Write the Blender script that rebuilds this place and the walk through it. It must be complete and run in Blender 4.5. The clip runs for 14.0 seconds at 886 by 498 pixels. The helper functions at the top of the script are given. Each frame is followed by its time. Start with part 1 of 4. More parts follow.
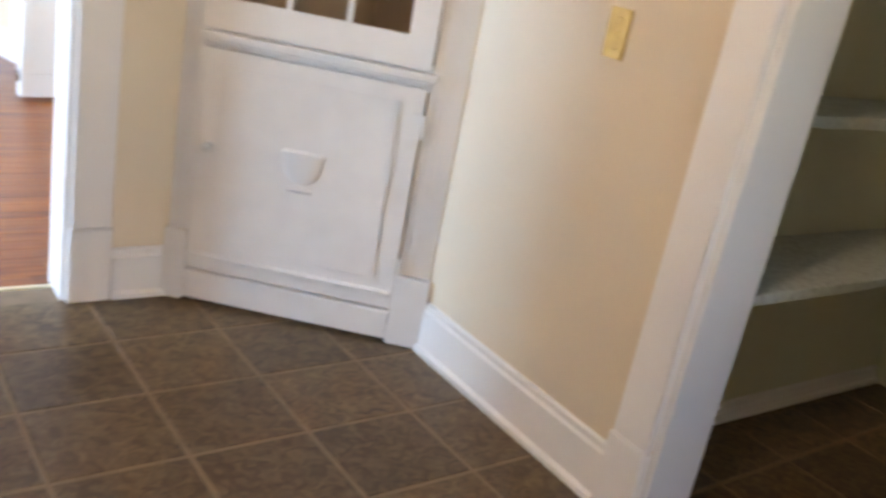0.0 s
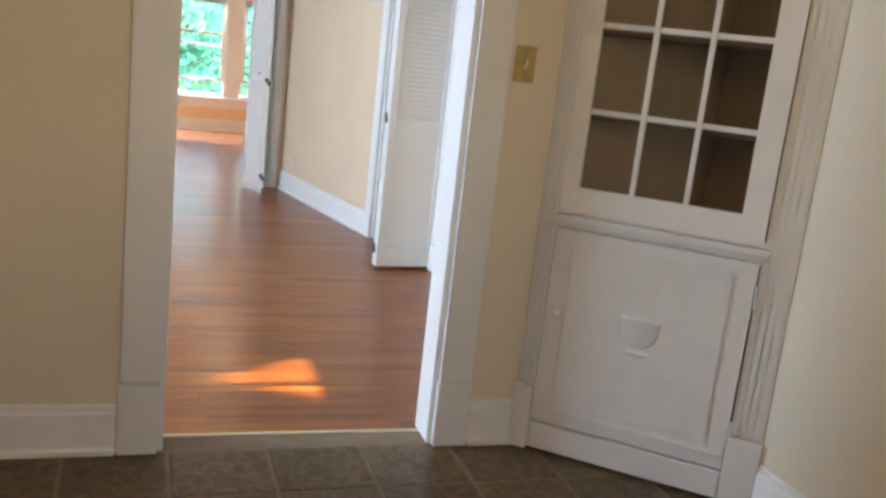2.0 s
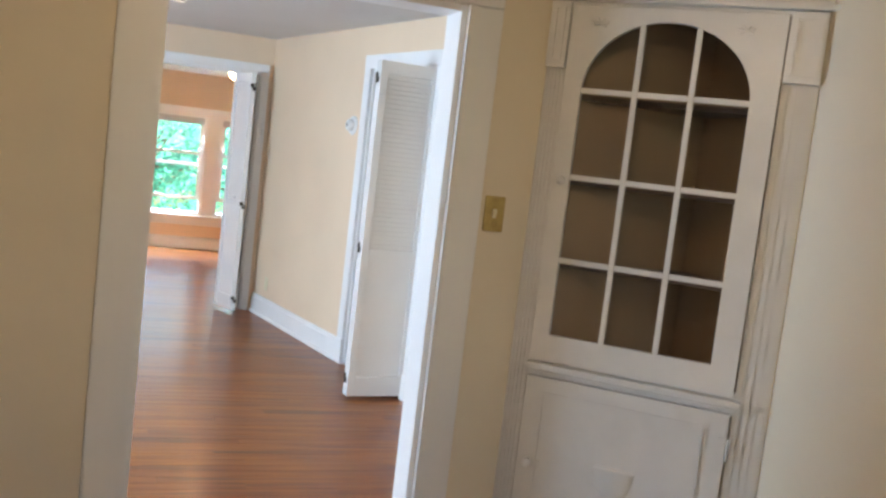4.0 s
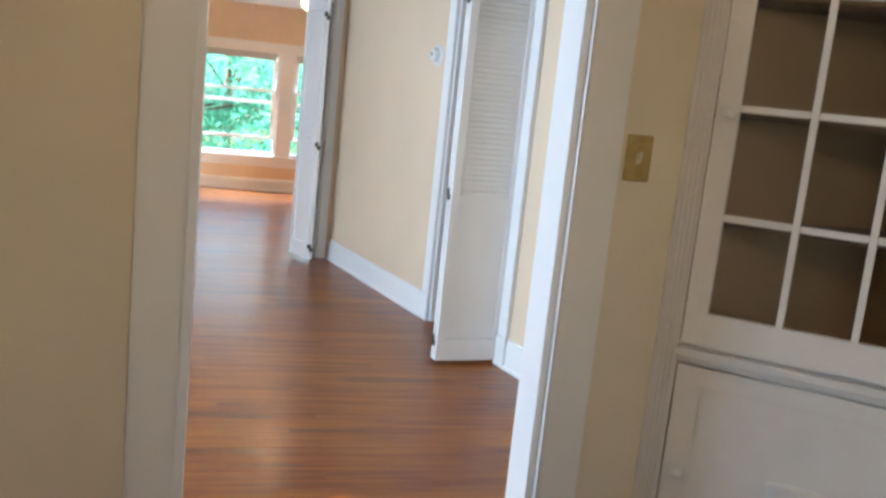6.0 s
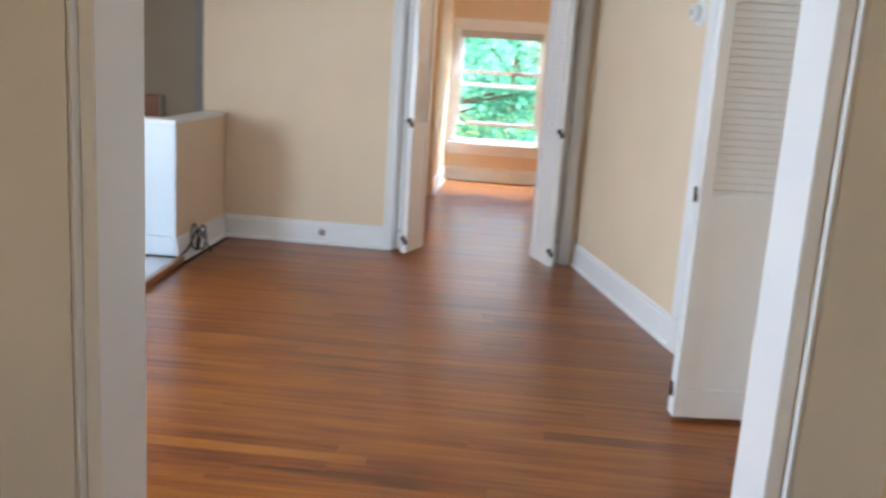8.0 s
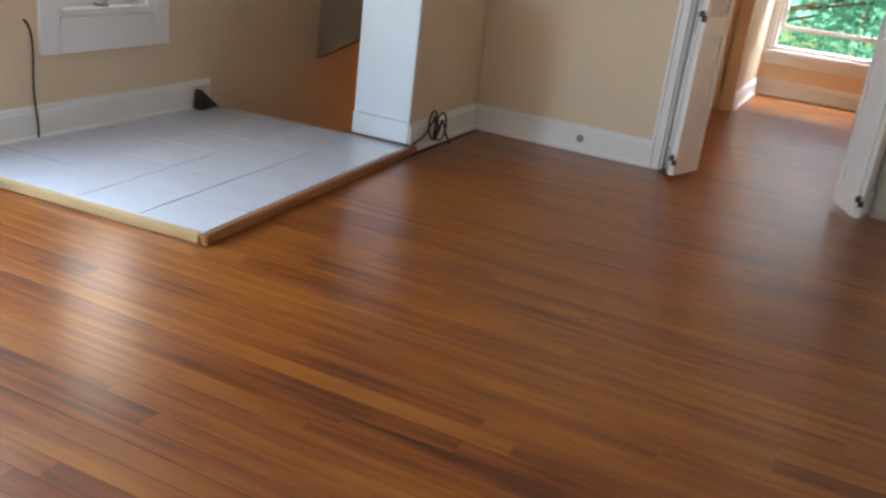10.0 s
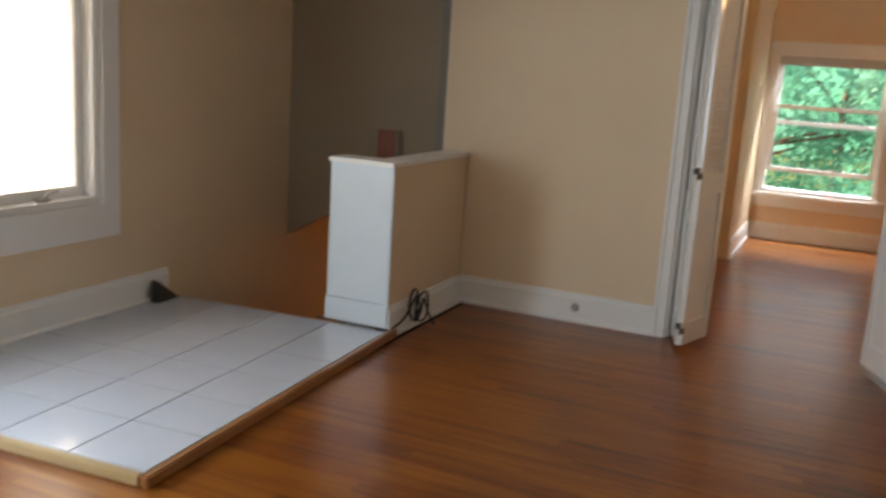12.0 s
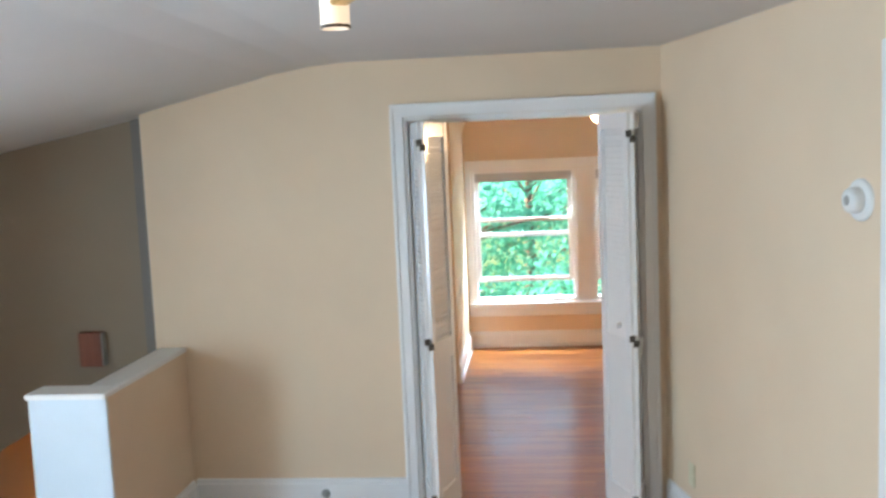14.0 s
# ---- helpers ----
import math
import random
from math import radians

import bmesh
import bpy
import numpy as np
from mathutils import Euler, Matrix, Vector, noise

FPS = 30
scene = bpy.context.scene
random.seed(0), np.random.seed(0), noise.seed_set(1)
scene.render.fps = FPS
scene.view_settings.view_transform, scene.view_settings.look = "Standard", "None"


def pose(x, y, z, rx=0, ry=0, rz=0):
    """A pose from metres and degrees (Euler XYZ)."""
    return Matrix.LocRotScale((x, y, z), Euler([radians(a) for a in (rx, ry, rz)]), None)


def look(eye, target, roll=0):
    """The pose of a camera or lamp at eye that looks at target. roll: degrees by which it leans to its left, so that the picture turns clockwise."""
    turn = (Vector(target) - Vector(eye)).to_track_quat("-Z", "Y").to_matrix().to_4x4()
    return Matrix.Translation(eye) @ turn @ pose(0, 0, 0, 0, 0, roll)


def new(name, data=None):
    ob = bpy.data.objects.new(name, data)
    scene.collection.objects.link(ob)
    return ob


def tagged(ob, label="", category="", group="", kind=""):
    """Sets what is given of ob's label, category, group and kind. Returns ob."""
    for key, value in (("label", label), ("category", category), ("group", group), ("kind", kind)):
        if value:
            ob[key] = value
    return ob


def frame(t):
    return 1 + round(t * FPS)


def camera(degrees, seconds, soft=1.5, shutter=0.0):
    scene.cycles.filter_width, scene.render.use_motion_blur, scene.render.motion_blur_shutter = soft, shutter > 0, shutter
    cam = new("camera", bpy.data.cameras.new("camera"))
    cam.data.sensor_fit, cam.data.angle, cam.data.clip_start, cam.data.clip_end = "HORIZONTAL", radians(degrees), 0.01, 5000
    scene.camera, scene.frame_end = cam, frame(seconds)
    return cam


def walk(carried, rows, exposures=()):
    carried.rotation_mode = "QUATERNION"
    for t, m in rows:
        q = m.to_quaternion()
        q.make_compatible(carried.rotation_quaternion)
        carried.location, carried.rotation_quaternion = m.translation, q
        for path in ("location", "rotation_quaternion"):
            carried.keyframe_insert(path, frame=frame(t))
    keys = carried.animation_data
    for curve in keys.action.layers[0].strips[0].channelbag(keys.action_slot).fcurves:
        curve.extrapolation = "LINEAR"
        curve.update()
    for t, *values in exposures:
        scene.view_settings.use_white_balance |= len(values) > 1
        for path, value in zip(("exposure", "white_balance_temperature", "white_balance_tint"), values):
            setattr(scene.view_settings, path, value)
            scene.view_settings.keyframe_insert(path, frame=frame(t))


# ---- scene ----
cam = camera(52.3, 14.0, soft=2.6, shutter=0.4)
PATH = [
    (0, (0.251, -0.114, 1.278), (1.407, 1.37, 0.598), 11.0),
    (0.5, (0.184, -0.163, 1.25), (1.057, 1.485, 0.527), 12.9),
    (1, (0.1, -0.217, 1.239), (0.801, 1.523, 0.545), 12.3),
    (1.5, (-0.013, -0.284, 1.292), (0.635, 1.521, 0.723), 8.5),
    (2, (-0.055, -0.307, 1.359), (0.551, 1.549, 0.924), 6.4),
    (2.5, (-0.056, -0.307, 1.444), (0.59, 1.557, 1.114), 6.2),
    (2.7, (-0.055, -0.322, 1.431), (0.6, 1.553, 1.192), 6.7),
    (4.8, (-0.025, -0.173, 1.52), (0.603, 1.717, 1.341), 6.6),
    (5, (-0.004, -0.096, 1.504), (0.527, 1.824, 1.325), 7.6),
    (5.5, (0.058, 0.132, 1.488), (0.547, 2.046, 1.177), 7.7),
    (6, (0.027, 0.366, 1.459), (0.523, 2.271, 1.109), 5.9),
    (6.5, (0.144, 0.612, 1.381), (0.628, 2.468, 0.813), 5.6),
    (7, (0.273, 0.85, 1.371), (0.477, 2.774, 0.862), 6.3),
    (7.5, (0.372, 1.177, 1.404), (0.55, 3.126, 0.99), 4.8),
    (8, (0.529, 1.385, 1.387), (0.373, 3.334, 0.963), 3.8),
    (8.5, (0.648, 1.667, 1.348), (0.282, 3.552, 0.79), 5.0),
    (9, (0.706, 1.974, 1.277), (0.163, 3.769, 0.581), 8.3),
    (11.3, (0.556, 2.518, 1.318), (-0.405, 4.175, 0.741), 3.2),
    (11.5, (0.529, 2.587, 1.343), (-0.418, 4.277, 0.845), 2.5),
    (12, (0.453, 2.775, 1.358), (-0.339, 4.569, 0.964), 3.7),
    (12.5, (0.303, 2.877, 1.458), (-0.202, 4.798, 1.219), 3.3),
    (13, (0.295, 2.948, 1.617), (0.027, 4.925, 1.475), 1.3),
    (13.5, (0.311, 3.007, 1.784), (0.082, 4.986, 1.606), -1.1),
    (13.8, (0.313, 3.032, 1.825), (0.142, 5.017, 1.652), -1.4),
    (14, (0.311, 3.033, 1.851), (0.108, 5.011, 1.643), -2.4),
]
walk(cam, [(t, look(eye, target, roll)) for t, eye, target, roll in PATH],
     exposures=[(0.0, 3.8, 6800, 21), (0.5, 3.78, 6850, 19), (1.0, 3.65, 6800, 16), (1.5, 3.25, 7100, 18), (2.0, 2.88, 7300, 20), (2.5, 2.85, 7400, 20),
                (4.8, 2.9, 7100, 19), (6.0, 2.78, 7000, 18), (7.0, 2.68, 7700, 22), (8.0, 2.65, 7500, 21), (9.2, 2.45, 7800, 22), (11.3, 1.7, 8700, 23), (11.7, 1.7, 8800, 23),
                (12.5, 1.8, 11000, 26), (13.0, 2.42, 8300, 19), (14.0, 2.62, 7400, 16)])

# ---- light ----
world = bpy.data.worlds.new("sky")
world.use_nodes = True
scene.world = world
wn = world.node_tree
sky = wn.nodes.new("ShaderNodeTexSky")
sky.sky_type, sky.sun_disc = "NISHITA", False
sky.sun_elevation, sky.sun_rotation = radians(25), radians(-90)
wn.nodes["Background"].inputs["Strength"].default_value = 0.15
wn.links.new(sky.outputs["Color"], wn.nodes["Background"].inputs["Color"])


def lamp(name, kind, matrix, energy, colour, **extra):
    data = bpy.data.lights.new(name, kind)
    data.energy, data.color = energy, colour
    if "size" in extra:
        data.shape, data.size, data.size_y = "RECTANGLE", extra["size"][0], extra["size"][1]
    if "angle" in extra:
        data.angle = radians(extra["angle"])
    if "radius" in extra:
        data.shadow_soft_size = extra["radius"]
    ob = new(name, data)
    ob.matrix_world = matrix
    return ob


SUN_WAY = Vector((0.906, 0.0, -0.423))
lamp("sun", "SUN", look((0, 0, 20), Vector((0, 0, 20)) + SUN_WAY), 5.0, (1.0, 0.95, 0.88), angle=0.5)
DAY = (0.54, 0.775, 1.0)
# area lamps standing for daylight: side window, unseen kitchen window, above the bedroom windows
LEFT_TURN = math.degrees(math.atan2(8.25 - 2.27, -2.87 + 2.84))
lamp("sky_light_side_window", "AREA", pose(-3.02, 3.98, 1.12, 0, 0, LEFT_TURN) @ pose(0, 0, 0, -90), 26, (0.43, 0.71, 1.0), size=(1.3, 1.05))
lamp("sky_fill_kitchen", "AREA", pose(0.95, -2.40, 1.52, 90, 0, 0), 0.5, (0.58, 0.79, 1.0), size=(1.2, 1.05))
lamp("sky_light_bedroom", "AREA", look((0.6, 12.25, 2.75), (0.5, 10.7, 0.3)), 235, DAY, size=(2.4, 0.7))

# ---- materials ----


def material(name, base, rough=0.5, metal=0.0, vary=0.06, scale=6.0, bump=0.15, grain=90.0, dark=None, emit=None, coat=0.0):
    """A paint-like surface with variation at two scales and fine relief."""
    m = bpy.data.materials.new(name)
    m.use_nodes = True
    nt = m.node_tree
    b = nt.nodes["Principled BSDF"]
    tc = nt.nodes.new("ShaderNodeTexCoord")
    big = nt.nodes.new("ShaderNodeTexNoise")
    big.inputs["Scale"].default_value, big.inputs["Detail"].default_value = scale, 6
    nt.links.new(tc.outputs["Object"], big.inputs["Vector"])
    small = nt.nodes.new("ShaderNodeTexNoise")
    small.inputs["Scale"].default_value, small.inputs["Detail"].default_value = grain, 3
    nt.links.new(tc.outputs["Object"], small.inputs["Vector"])
    ramp = nt.nodes.new("ShaderNodeMix")
    ramp.data_type = "RGBA"
    low = dark or tuple(c * (1 - 2 * vary) for c in base)
    ramp.inputs["A"].default_value, ramp.inputs["B"].default_value = (*low, 1), (*base, 1)
    spread = nt.nodes.new("ShaderNodeMapRange")
    spread.inputs["From Min"].default_value, spread.inputs["From Max"].default_value = 0.3, 0.62
    nt.links.new(big.outputs["Fac"], spread.inputs["Value"])
    nt.links.new(spread.outputs["Result"], ramp.inputs["Factor"])
    nt.links.new(ramp.outputs["Result"], b.inputs["Base Color"])
    b.inputs["Metallic"].default_value = metal
    rr = nt.nodes.new("ShaderNodeMapRange")
    rr.inputs["To Min"].default_value, rr.inputs["To Max"].default_value = max(0.02, rough - 0.03), min(1, rough + 0.03)
    nt.links.new(big.outputs["Fac"], rr.inputs["Value"])
    nt.links.new(rr.outputs["Result"], b.inputs["Roughness"])
    b.inputs["Coat Weight"].default_value = coat
    bp = nt.nodes.new("ShaderNodeBump")
    bp.inputs["Strength"].default_value, bp.inputs["Distance"].default_value = bump, 0.002
    nt.links.new(small.outputs["Fac"], bp.inputs["Height"])
    nt.links.new(bp.outputs["Normal"], b.inputs["Normal"])
    if emit:
        b.inputs["Emission Color"].default_value, b.inputs["Emission Strength"].default_value = (*emit[0], 1), emit[1]
    return m


def wood(name, dark, mid, light, rough=0.28, along=0, grain=1.0, coat=0.3, relief=0.05):
    """Boards whose grain runs along one axis; each board takes its own tone."""
    m = bpy.data.materials.new(name)
    m.use_nodes = True
    nt = m.node_tree
    b = nt.nodes["Principled BSDF"]
    tc = nt.nodes.new("ShaderNodeTexCoord")
    info = nt.nodes.new("ShaderNodeObjectInfo")
    geo = nt.nodes.new("ShaderNodeNewGeometry")
    rnd = nt.nodes.new("ShaderNodeMath")
    rnd.operation = "ADD"
    nt.links.new(info.outputs["Random"], rnd.inputs[0])
    nt.links.new(geo.outputs["Random Per Island"], rnd.inputs[1])
    frac = nt.nodes.new("ShaderNodeMath")
    frac.operation = "FRACT"
    nt.links.new(rnd.outputs[0], frac.inputs[0])
    shift = nt.nodes.new("ShaderNodeVectorMath")
    shift.operation = "MULTIPLY_ADD"
    shift.inputs[1].default_value = (17.0, 29.0, 11.0)
    nt.links.new(frac.outputs[0], shift.inputs[0])
    nt.links.new(tc.outputs["Object"], shift.inputs[2])
    stretch = nt.nodes.new("ShaderNodeMapping")
    stretch.inputs["Scale"].default_value = [(1.6 if i == along else 34.0) * grain for i in range(3)]
    nt.links.new(shift.outputs[0], stretch.inputs["Vector"])
    n = nt.nodes.new("ShaderNodeTexNoise")
    n.inputs["Scale"].default_value, n.inputs["Detail"].default_value, n.inputs["Distortion"].default_value = 1.0, 3, 0.3
    nt.links.new(stretch.outputs["Vector"], n.inputs["Vector"])
    slow = nt.nodes.new("ShaderNodeTexNoise")
    slow.inputs["Scale"].default_value, slow.inputs["Detail"].default_value = 1.9, 3
    nt.links.new(tc.outputs["Object"], slow.inputs["Vector"])
    mix = nt.nodes.new("ShaderNodeMath")
    mix.operation = "MULTIPLY_ADD"
    mix.inputs[1].default_value = 0.15
    nt.links.new(frac.outputs[0], mix.inputs[0])
    half = nt.nodes.new("ShaderNodeMath")
    half.operation = "MULTIPLY"
    half.inputs[1].default_value = 0.70
    nt.links.new(n.outputs["Fac"], half.inputs[0])
    worn = nt.nodes.new("ShaderNodeMath")
    worn.operation = "MULTIPLY_ADD"
    worn.inputs[1].default_value = 0.56
    nt.links.new(slow.outputs["Fac"], worn.inputs[0])
    nt.links.new(half.outputs[0], worn.inputs[2])
    even = nt.nodes.new("ShaderNodeMath")
    even.operation, even.inputs[1].default_value = "SUBTRACT", 0.165
    nt.links.new(worn.outputs[0], even.inputs[0])
    nt.links.new(even.outputs[0], mix.inputs[2])
    ramp = nt.nodes.new("ShaderNodeValToRGB")
    e = ramp.color_ramp.elements
    e[0].position, e[0].color = 0.28, (*dark, 1)
    e[1].position, e[1].color = 0.74, (*light, 1)
    e.new(0.46).color = (*mid, 1)
    nt.links.new(mix.outputs[0], ramp.inputs["Fac"])
    nt.links.new(ramp.outputs["Color"], b.inputs["Base Color"])
    rr = nt.nodes.new("ShaderNodeMapRange")
    rr.inputs["From Min"].default_value, rr.inputs["From Max"].default_value = 0.3, 0.7
    rr.inputs["To Min"].default_value, rr.inputs["To Max"].default_value = rough - 0.03, rough + 0.05
    nt.links.new(slow.outputs["Fac"], rr.inputs["Value"])
    nt.links.new(rr.outputs["Result"], b.inputs["Roughness"])
    b.inputs["Coat Weight"].default_value, b.inputs["Coat Roughness"].default_value = coat, 0.21
    bp = nt.nodes.new("ShaderNodeBump")
    bp.inputs["Strength"].default_value, bp.inputs["Distance"].default_value = relief, 0.001
    nt.links.new(n.outputs["Fac"], bp.inputs["Height"])
    nt.links.new(bp.outputs["Normal"], b.inputs["Normal"])
    return m


def stone_tile(name, c0, c1, c2, rough):
    """Mottled slate-look tile; each tile shifted and toned by its own chance."""
    m = bpy.data.materials.new(name)
    m.use_nodes = True
    nt = m.node_tree
    b = nt.nodes["Principled BSDF"]
    tc = nt.nodes.new("ShaderNodeTexCoord")
    info = nt.nodes.new("ShaderNodeObjectInfo")
    shift = nt.nodes.new("ShaderNodeVectorMath")
    shift.operation = "MULTIPLY_ADD"
    shift.inputs[1].default_value = (13.0, 31.0, 7.0)
    nt.links.new(info.outputs["Random"], shift.inputs[0])
    nt.links.new(tc.outputs["Object"], shift.inputs[2])
    n = nt.nodes.new("ShaderNodeTexNoise")
    n.inputs["Scale"].default_value, n.inputs["Detail"].default_value, n.inputs["Distortion"].default_value = 27.0, 10, 1.2
    nt.links.new(shift.outputs[0], n.inputs["Vector"])
    ramp = nt.nodes.new("ShaderNodeValToRGB")
    e = ramp.color_ramp.elements
    e[0].position, e[0].color = 0.34, (*c0, 1)
    e[1].position, e[1].color = 0.70, (*c2, 1)
    e.new(0.5).color = (*c1, 1)
    nt.links.new(n.outputs["Fac"], ramp.inputs["Fac"])
    tone = nt.nodes.new("ShaderNodeHueSaturation")
    vr = nt.nodes.new("ShaderNodeMapRange")
    vr.inputs["To Min"].default_value, vr.inputs["To Max"].default_value = 0.82, 1.15
    nt.links.new(info.outputs["Random"], vr.inputs["Value"])
    nt.links.new(vr.outputs["Result"], tone.inputs["Value"])
    nt.links.new(ramp.outputs["Color"], tone.inputs["Color"])
    nt.links.new(tone.outputs["Color"], b.inputs["Base Color"])
    b.inputs["Roughness"].default_value = rough
    bp = nt.nodes.new("ShaderNodeBump")
    bp.inputs["Strength"].default_value, bp.inputs["Distance"].default_value = 0.25, 0.003
    nt.links.new(n.outputs["Fac"], bp.inputs["Height"])
    nt.links.new(bp.outputs["Normal"], b.inputs["Normal"])
    return m


def glass(name):
    """Thin window glass: clear straight on, glossy at a slant."""
    m = bpy.data.materials.new(name)
    m.use_nodes = True
    nt = m.node_tree
    nt.nodes.remove(nt.nodes["Principled BSDF"])
    clear, gloss, mix = (nt.nodes.new("ShaderNode" + k) for k in ("BsdfTransparent", "BsdfGlossy", "MixShader"))
    gloss.inputs["Roughness"].default_value = 0.02
    slant, power, fade = nt.nodes.new("ShaderNodeLayerWeight"), nt.nodes.new("ShaderNodeMath"), nt.nodes.new("ShaderNodeMath")
    power.operation, power.inputs[1].default_value = "POWER", 4.0
    fade.operation, fade.inputs[1].default_value, fade.inputs[2].default_value = "MULTIPLY_ADD", 0.7, 0.03
    nt.links.new(slant.outputs["Facing"], power.inputs[0])
    nt.links.new(power.outputs[0], fade.inputs[0])
    nt.links.new(fade.outputs[0], mix.inputs[0])
    nt.links.new(clear.outputs[0], mix.inputs[1])
    nt.links.new(gloss.outputs[0], mix.inputs[2])
    nt.links.new(mix.outputs[0], nt.nodes["Material Output"].inputs[0])
    return m


WALL = material("wall_paint_beige", (0.79, 0.61, 0.44), 0.62, vary=0.03, scale=1.6, bump=0.10, grain=160)
WALL_KITCHEN = material("wall_paint_cream", (0.77, 0.675, 0.53), 0.5, vary=0.03, scale=1.6, bump=0.10, grain=160)
WALL_PANTRY = material("wall_paint_pantry", (0.68, 0.69, 0.56), 0.55, vary=0.03, scale=1.6, bump=0.10, grain=160)
# beige wall paint darkened to taupe for the shade over the stair
WALL_SHADED = material("wall_paint_beige_shaded", (0.31, 0.242, 0.178), 0.7, vary=0.04, scale=1.6, bump=0.10, grain=160)
CEIL = material("ceiling_paint", (0.67, 0.65, 0.63), 0.8, vary=0.03, scale=1.2, bump=0.2, grain=120)
TRIM = material("trim_paint_white", (0.83, 0.825, 0.82), 0.32, vary=0.012, scale=5, bump=0.08, grain=60)
DOOR_GLOSS = material("gloss_door_paint", (0.83, 0.825, 0.82), 0.17, vary=0.012, scale=5, bump=0.08, grain=60)
# white trim with the blue of window daylight put into its colour
TRIM_DAYLIT = material("trim_paint_daylit", (0.64, 0.74, 0.82), 0.4, vary=0.02, scale=5, bump=0.08, grain=60)
TRIM_WORN = material("trim_paint_worn", (0.82, 0.81, 0.80), 0.36, vary=0.03, scale=9, bump=0.12, grain=50)
# cabinet inside: a darker, browner tone than the kitchen walls
SHELF_DARK = material("cabinet_inside_tan", (0.31, 0.215, 0.13), 0.6, vary=0.05)
SHELF_BROWN = material("cabinet_shelf_brown", (0.10, 0.062, 0.042), 0.5, vary=0.1)
OAK = wood("oak_floor", (0.055, 0.010, 0.001), (0.205, 0.044, 0.004), (0.36, 0.112, 0.012), 0.33, coat=0.25, relief=0.0)
EDGE_WOOD = wood("oak_edging", (0.20, 0.075, 0.03), (0.32, 0.13, 0.05), (0.42, 0.19, 0.08), 0.4, along=1)
SUBFLOOR = material("floor_gap", (0.05, 0.025, 0.012), 0.8)
SLATE = stone_tile("vinyl_slate_tile", (0.064, 0.040, 0.019), (0.112, 0.071, 0.034), (0.172, 0.116, 0.060), 0.42)
GROUT = material("tan_grout", (0.24, 0.175, 0.115), 0.7, vary=0.12, scale=14)
CERAMIC = material("white_ceramic", (0.56, 0.60, 0.68), 0.16, vary=0.02, scale=4, bump=0.03, grain=20, coat=0.3)
GROUT_PALE = material("pale_grout", (0.30, 0.30, 0.32), 0.8, vary=0.1)
GROUT_DARK = material("grey_grout", (0.10, 0.095, 0.10), 0.8)
BRASS = material("brass", (0.56, 0.40, 0.15), 0.36, metal=0.8, vary=0.12, scale=30)
IVORY = material("ivory_plastic", (0.72, 0.65, 0.46), 0.4, vary=0.02)
WHITE_PLASTIC = material("white_plastic", (0.78, 0.78, 0.76), 0.4, vary=0.02)
IRON = material("dark_metal", (0.10, 0.085, 0.07), 0.45, metal=0.7, vary=0.1, scale=40)
BLACK = material("black_rubber", (0.02, 0.02, 0.022), 0.5)
GREY_MATTE = material("grey_plastic", (0.34, 0.33, 0.31), 0.5)
MAHOGANY = wood("red_brown_wood", (0.09, 0.022, 0.011), (0.18, 0.045, 0.02), (0.27, 0.075, 0.035), 0.45, along=2)
SHADE = material("frosted_glass_lit", (0.85, 0.82, 0.76), 0.35, emit=((1.0, 0.82, 0.6), 0.1))
GLOBE = material("opal_glass_lit", (0.85, 0.82, 0.76), 0.3, emit=((1.0, 0.74, 0.42), 4.0))
BLIND = material("pleated_blind", (0.55, 0.54, 0.56), 0.8, vary=0.05)
LINER = material("shelf_liner", (0.62, 0.68, 0.66), 0.5, vary=0.15, scale=60, bump=0.5, grain=150)
GLASS = glass("window_glass")


def leafy(name, low, high):
    """Thin leaves that let part of the light through."""
    m = material(name, high, 0.5, dark=low, scale=1.7, grain=30)
    nt = m.node_tree
    b = nt.nodes["Principled BSDF"]
    tr, mix = nt.nodes.new("ShaderNodeBsdfTranslucent"), nt.nodes.new("ShaderNodeMixShader")
    mix.inputs[0].default_value = 0.55
    tint = b.inputs["Base Color"].links[0].from_socket
    nt.links.new(tint, tr.inputs["Color"])
    nt.links.new(b.outputs[0], mix.inputs[1])
    nt.links.new(tr.outputs[0], mix.inputs[2])
    nt.links.new(mix.outputs[0], nt.nodes["Material Output"].inputs[0])
    return m


LEAF = leafy("leaves", (0.06, 0.33, 0.24), (0.11, 0.50, 0.38))


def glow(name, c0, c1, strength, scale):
    """Emission that gives a backdrop sheet the brightness of distance or hazy sky."""
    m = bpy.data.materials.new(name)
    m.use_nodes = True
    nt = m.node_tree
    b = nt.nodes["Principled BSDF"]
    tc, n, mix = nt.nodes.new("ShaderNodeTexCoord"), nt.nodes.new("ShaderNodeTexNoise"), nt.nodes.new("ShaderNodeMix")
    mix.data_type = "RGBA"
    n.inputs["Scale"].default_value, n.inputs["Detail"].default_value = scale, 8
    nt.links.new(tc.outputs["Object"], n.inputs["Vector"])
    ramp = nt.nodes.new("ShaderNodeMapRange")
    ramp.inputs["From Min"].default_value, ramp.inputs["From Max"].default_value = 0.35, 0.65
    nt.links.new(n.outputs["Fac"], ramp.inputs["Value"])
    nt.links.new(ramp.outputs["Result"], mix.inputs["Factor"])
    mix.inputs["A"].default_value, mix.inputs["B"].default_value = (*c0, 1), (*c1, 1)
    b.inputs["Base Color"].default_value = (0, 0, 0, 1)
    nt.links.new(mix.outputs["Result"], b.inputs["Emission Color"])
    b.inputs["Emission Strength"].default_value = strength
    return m


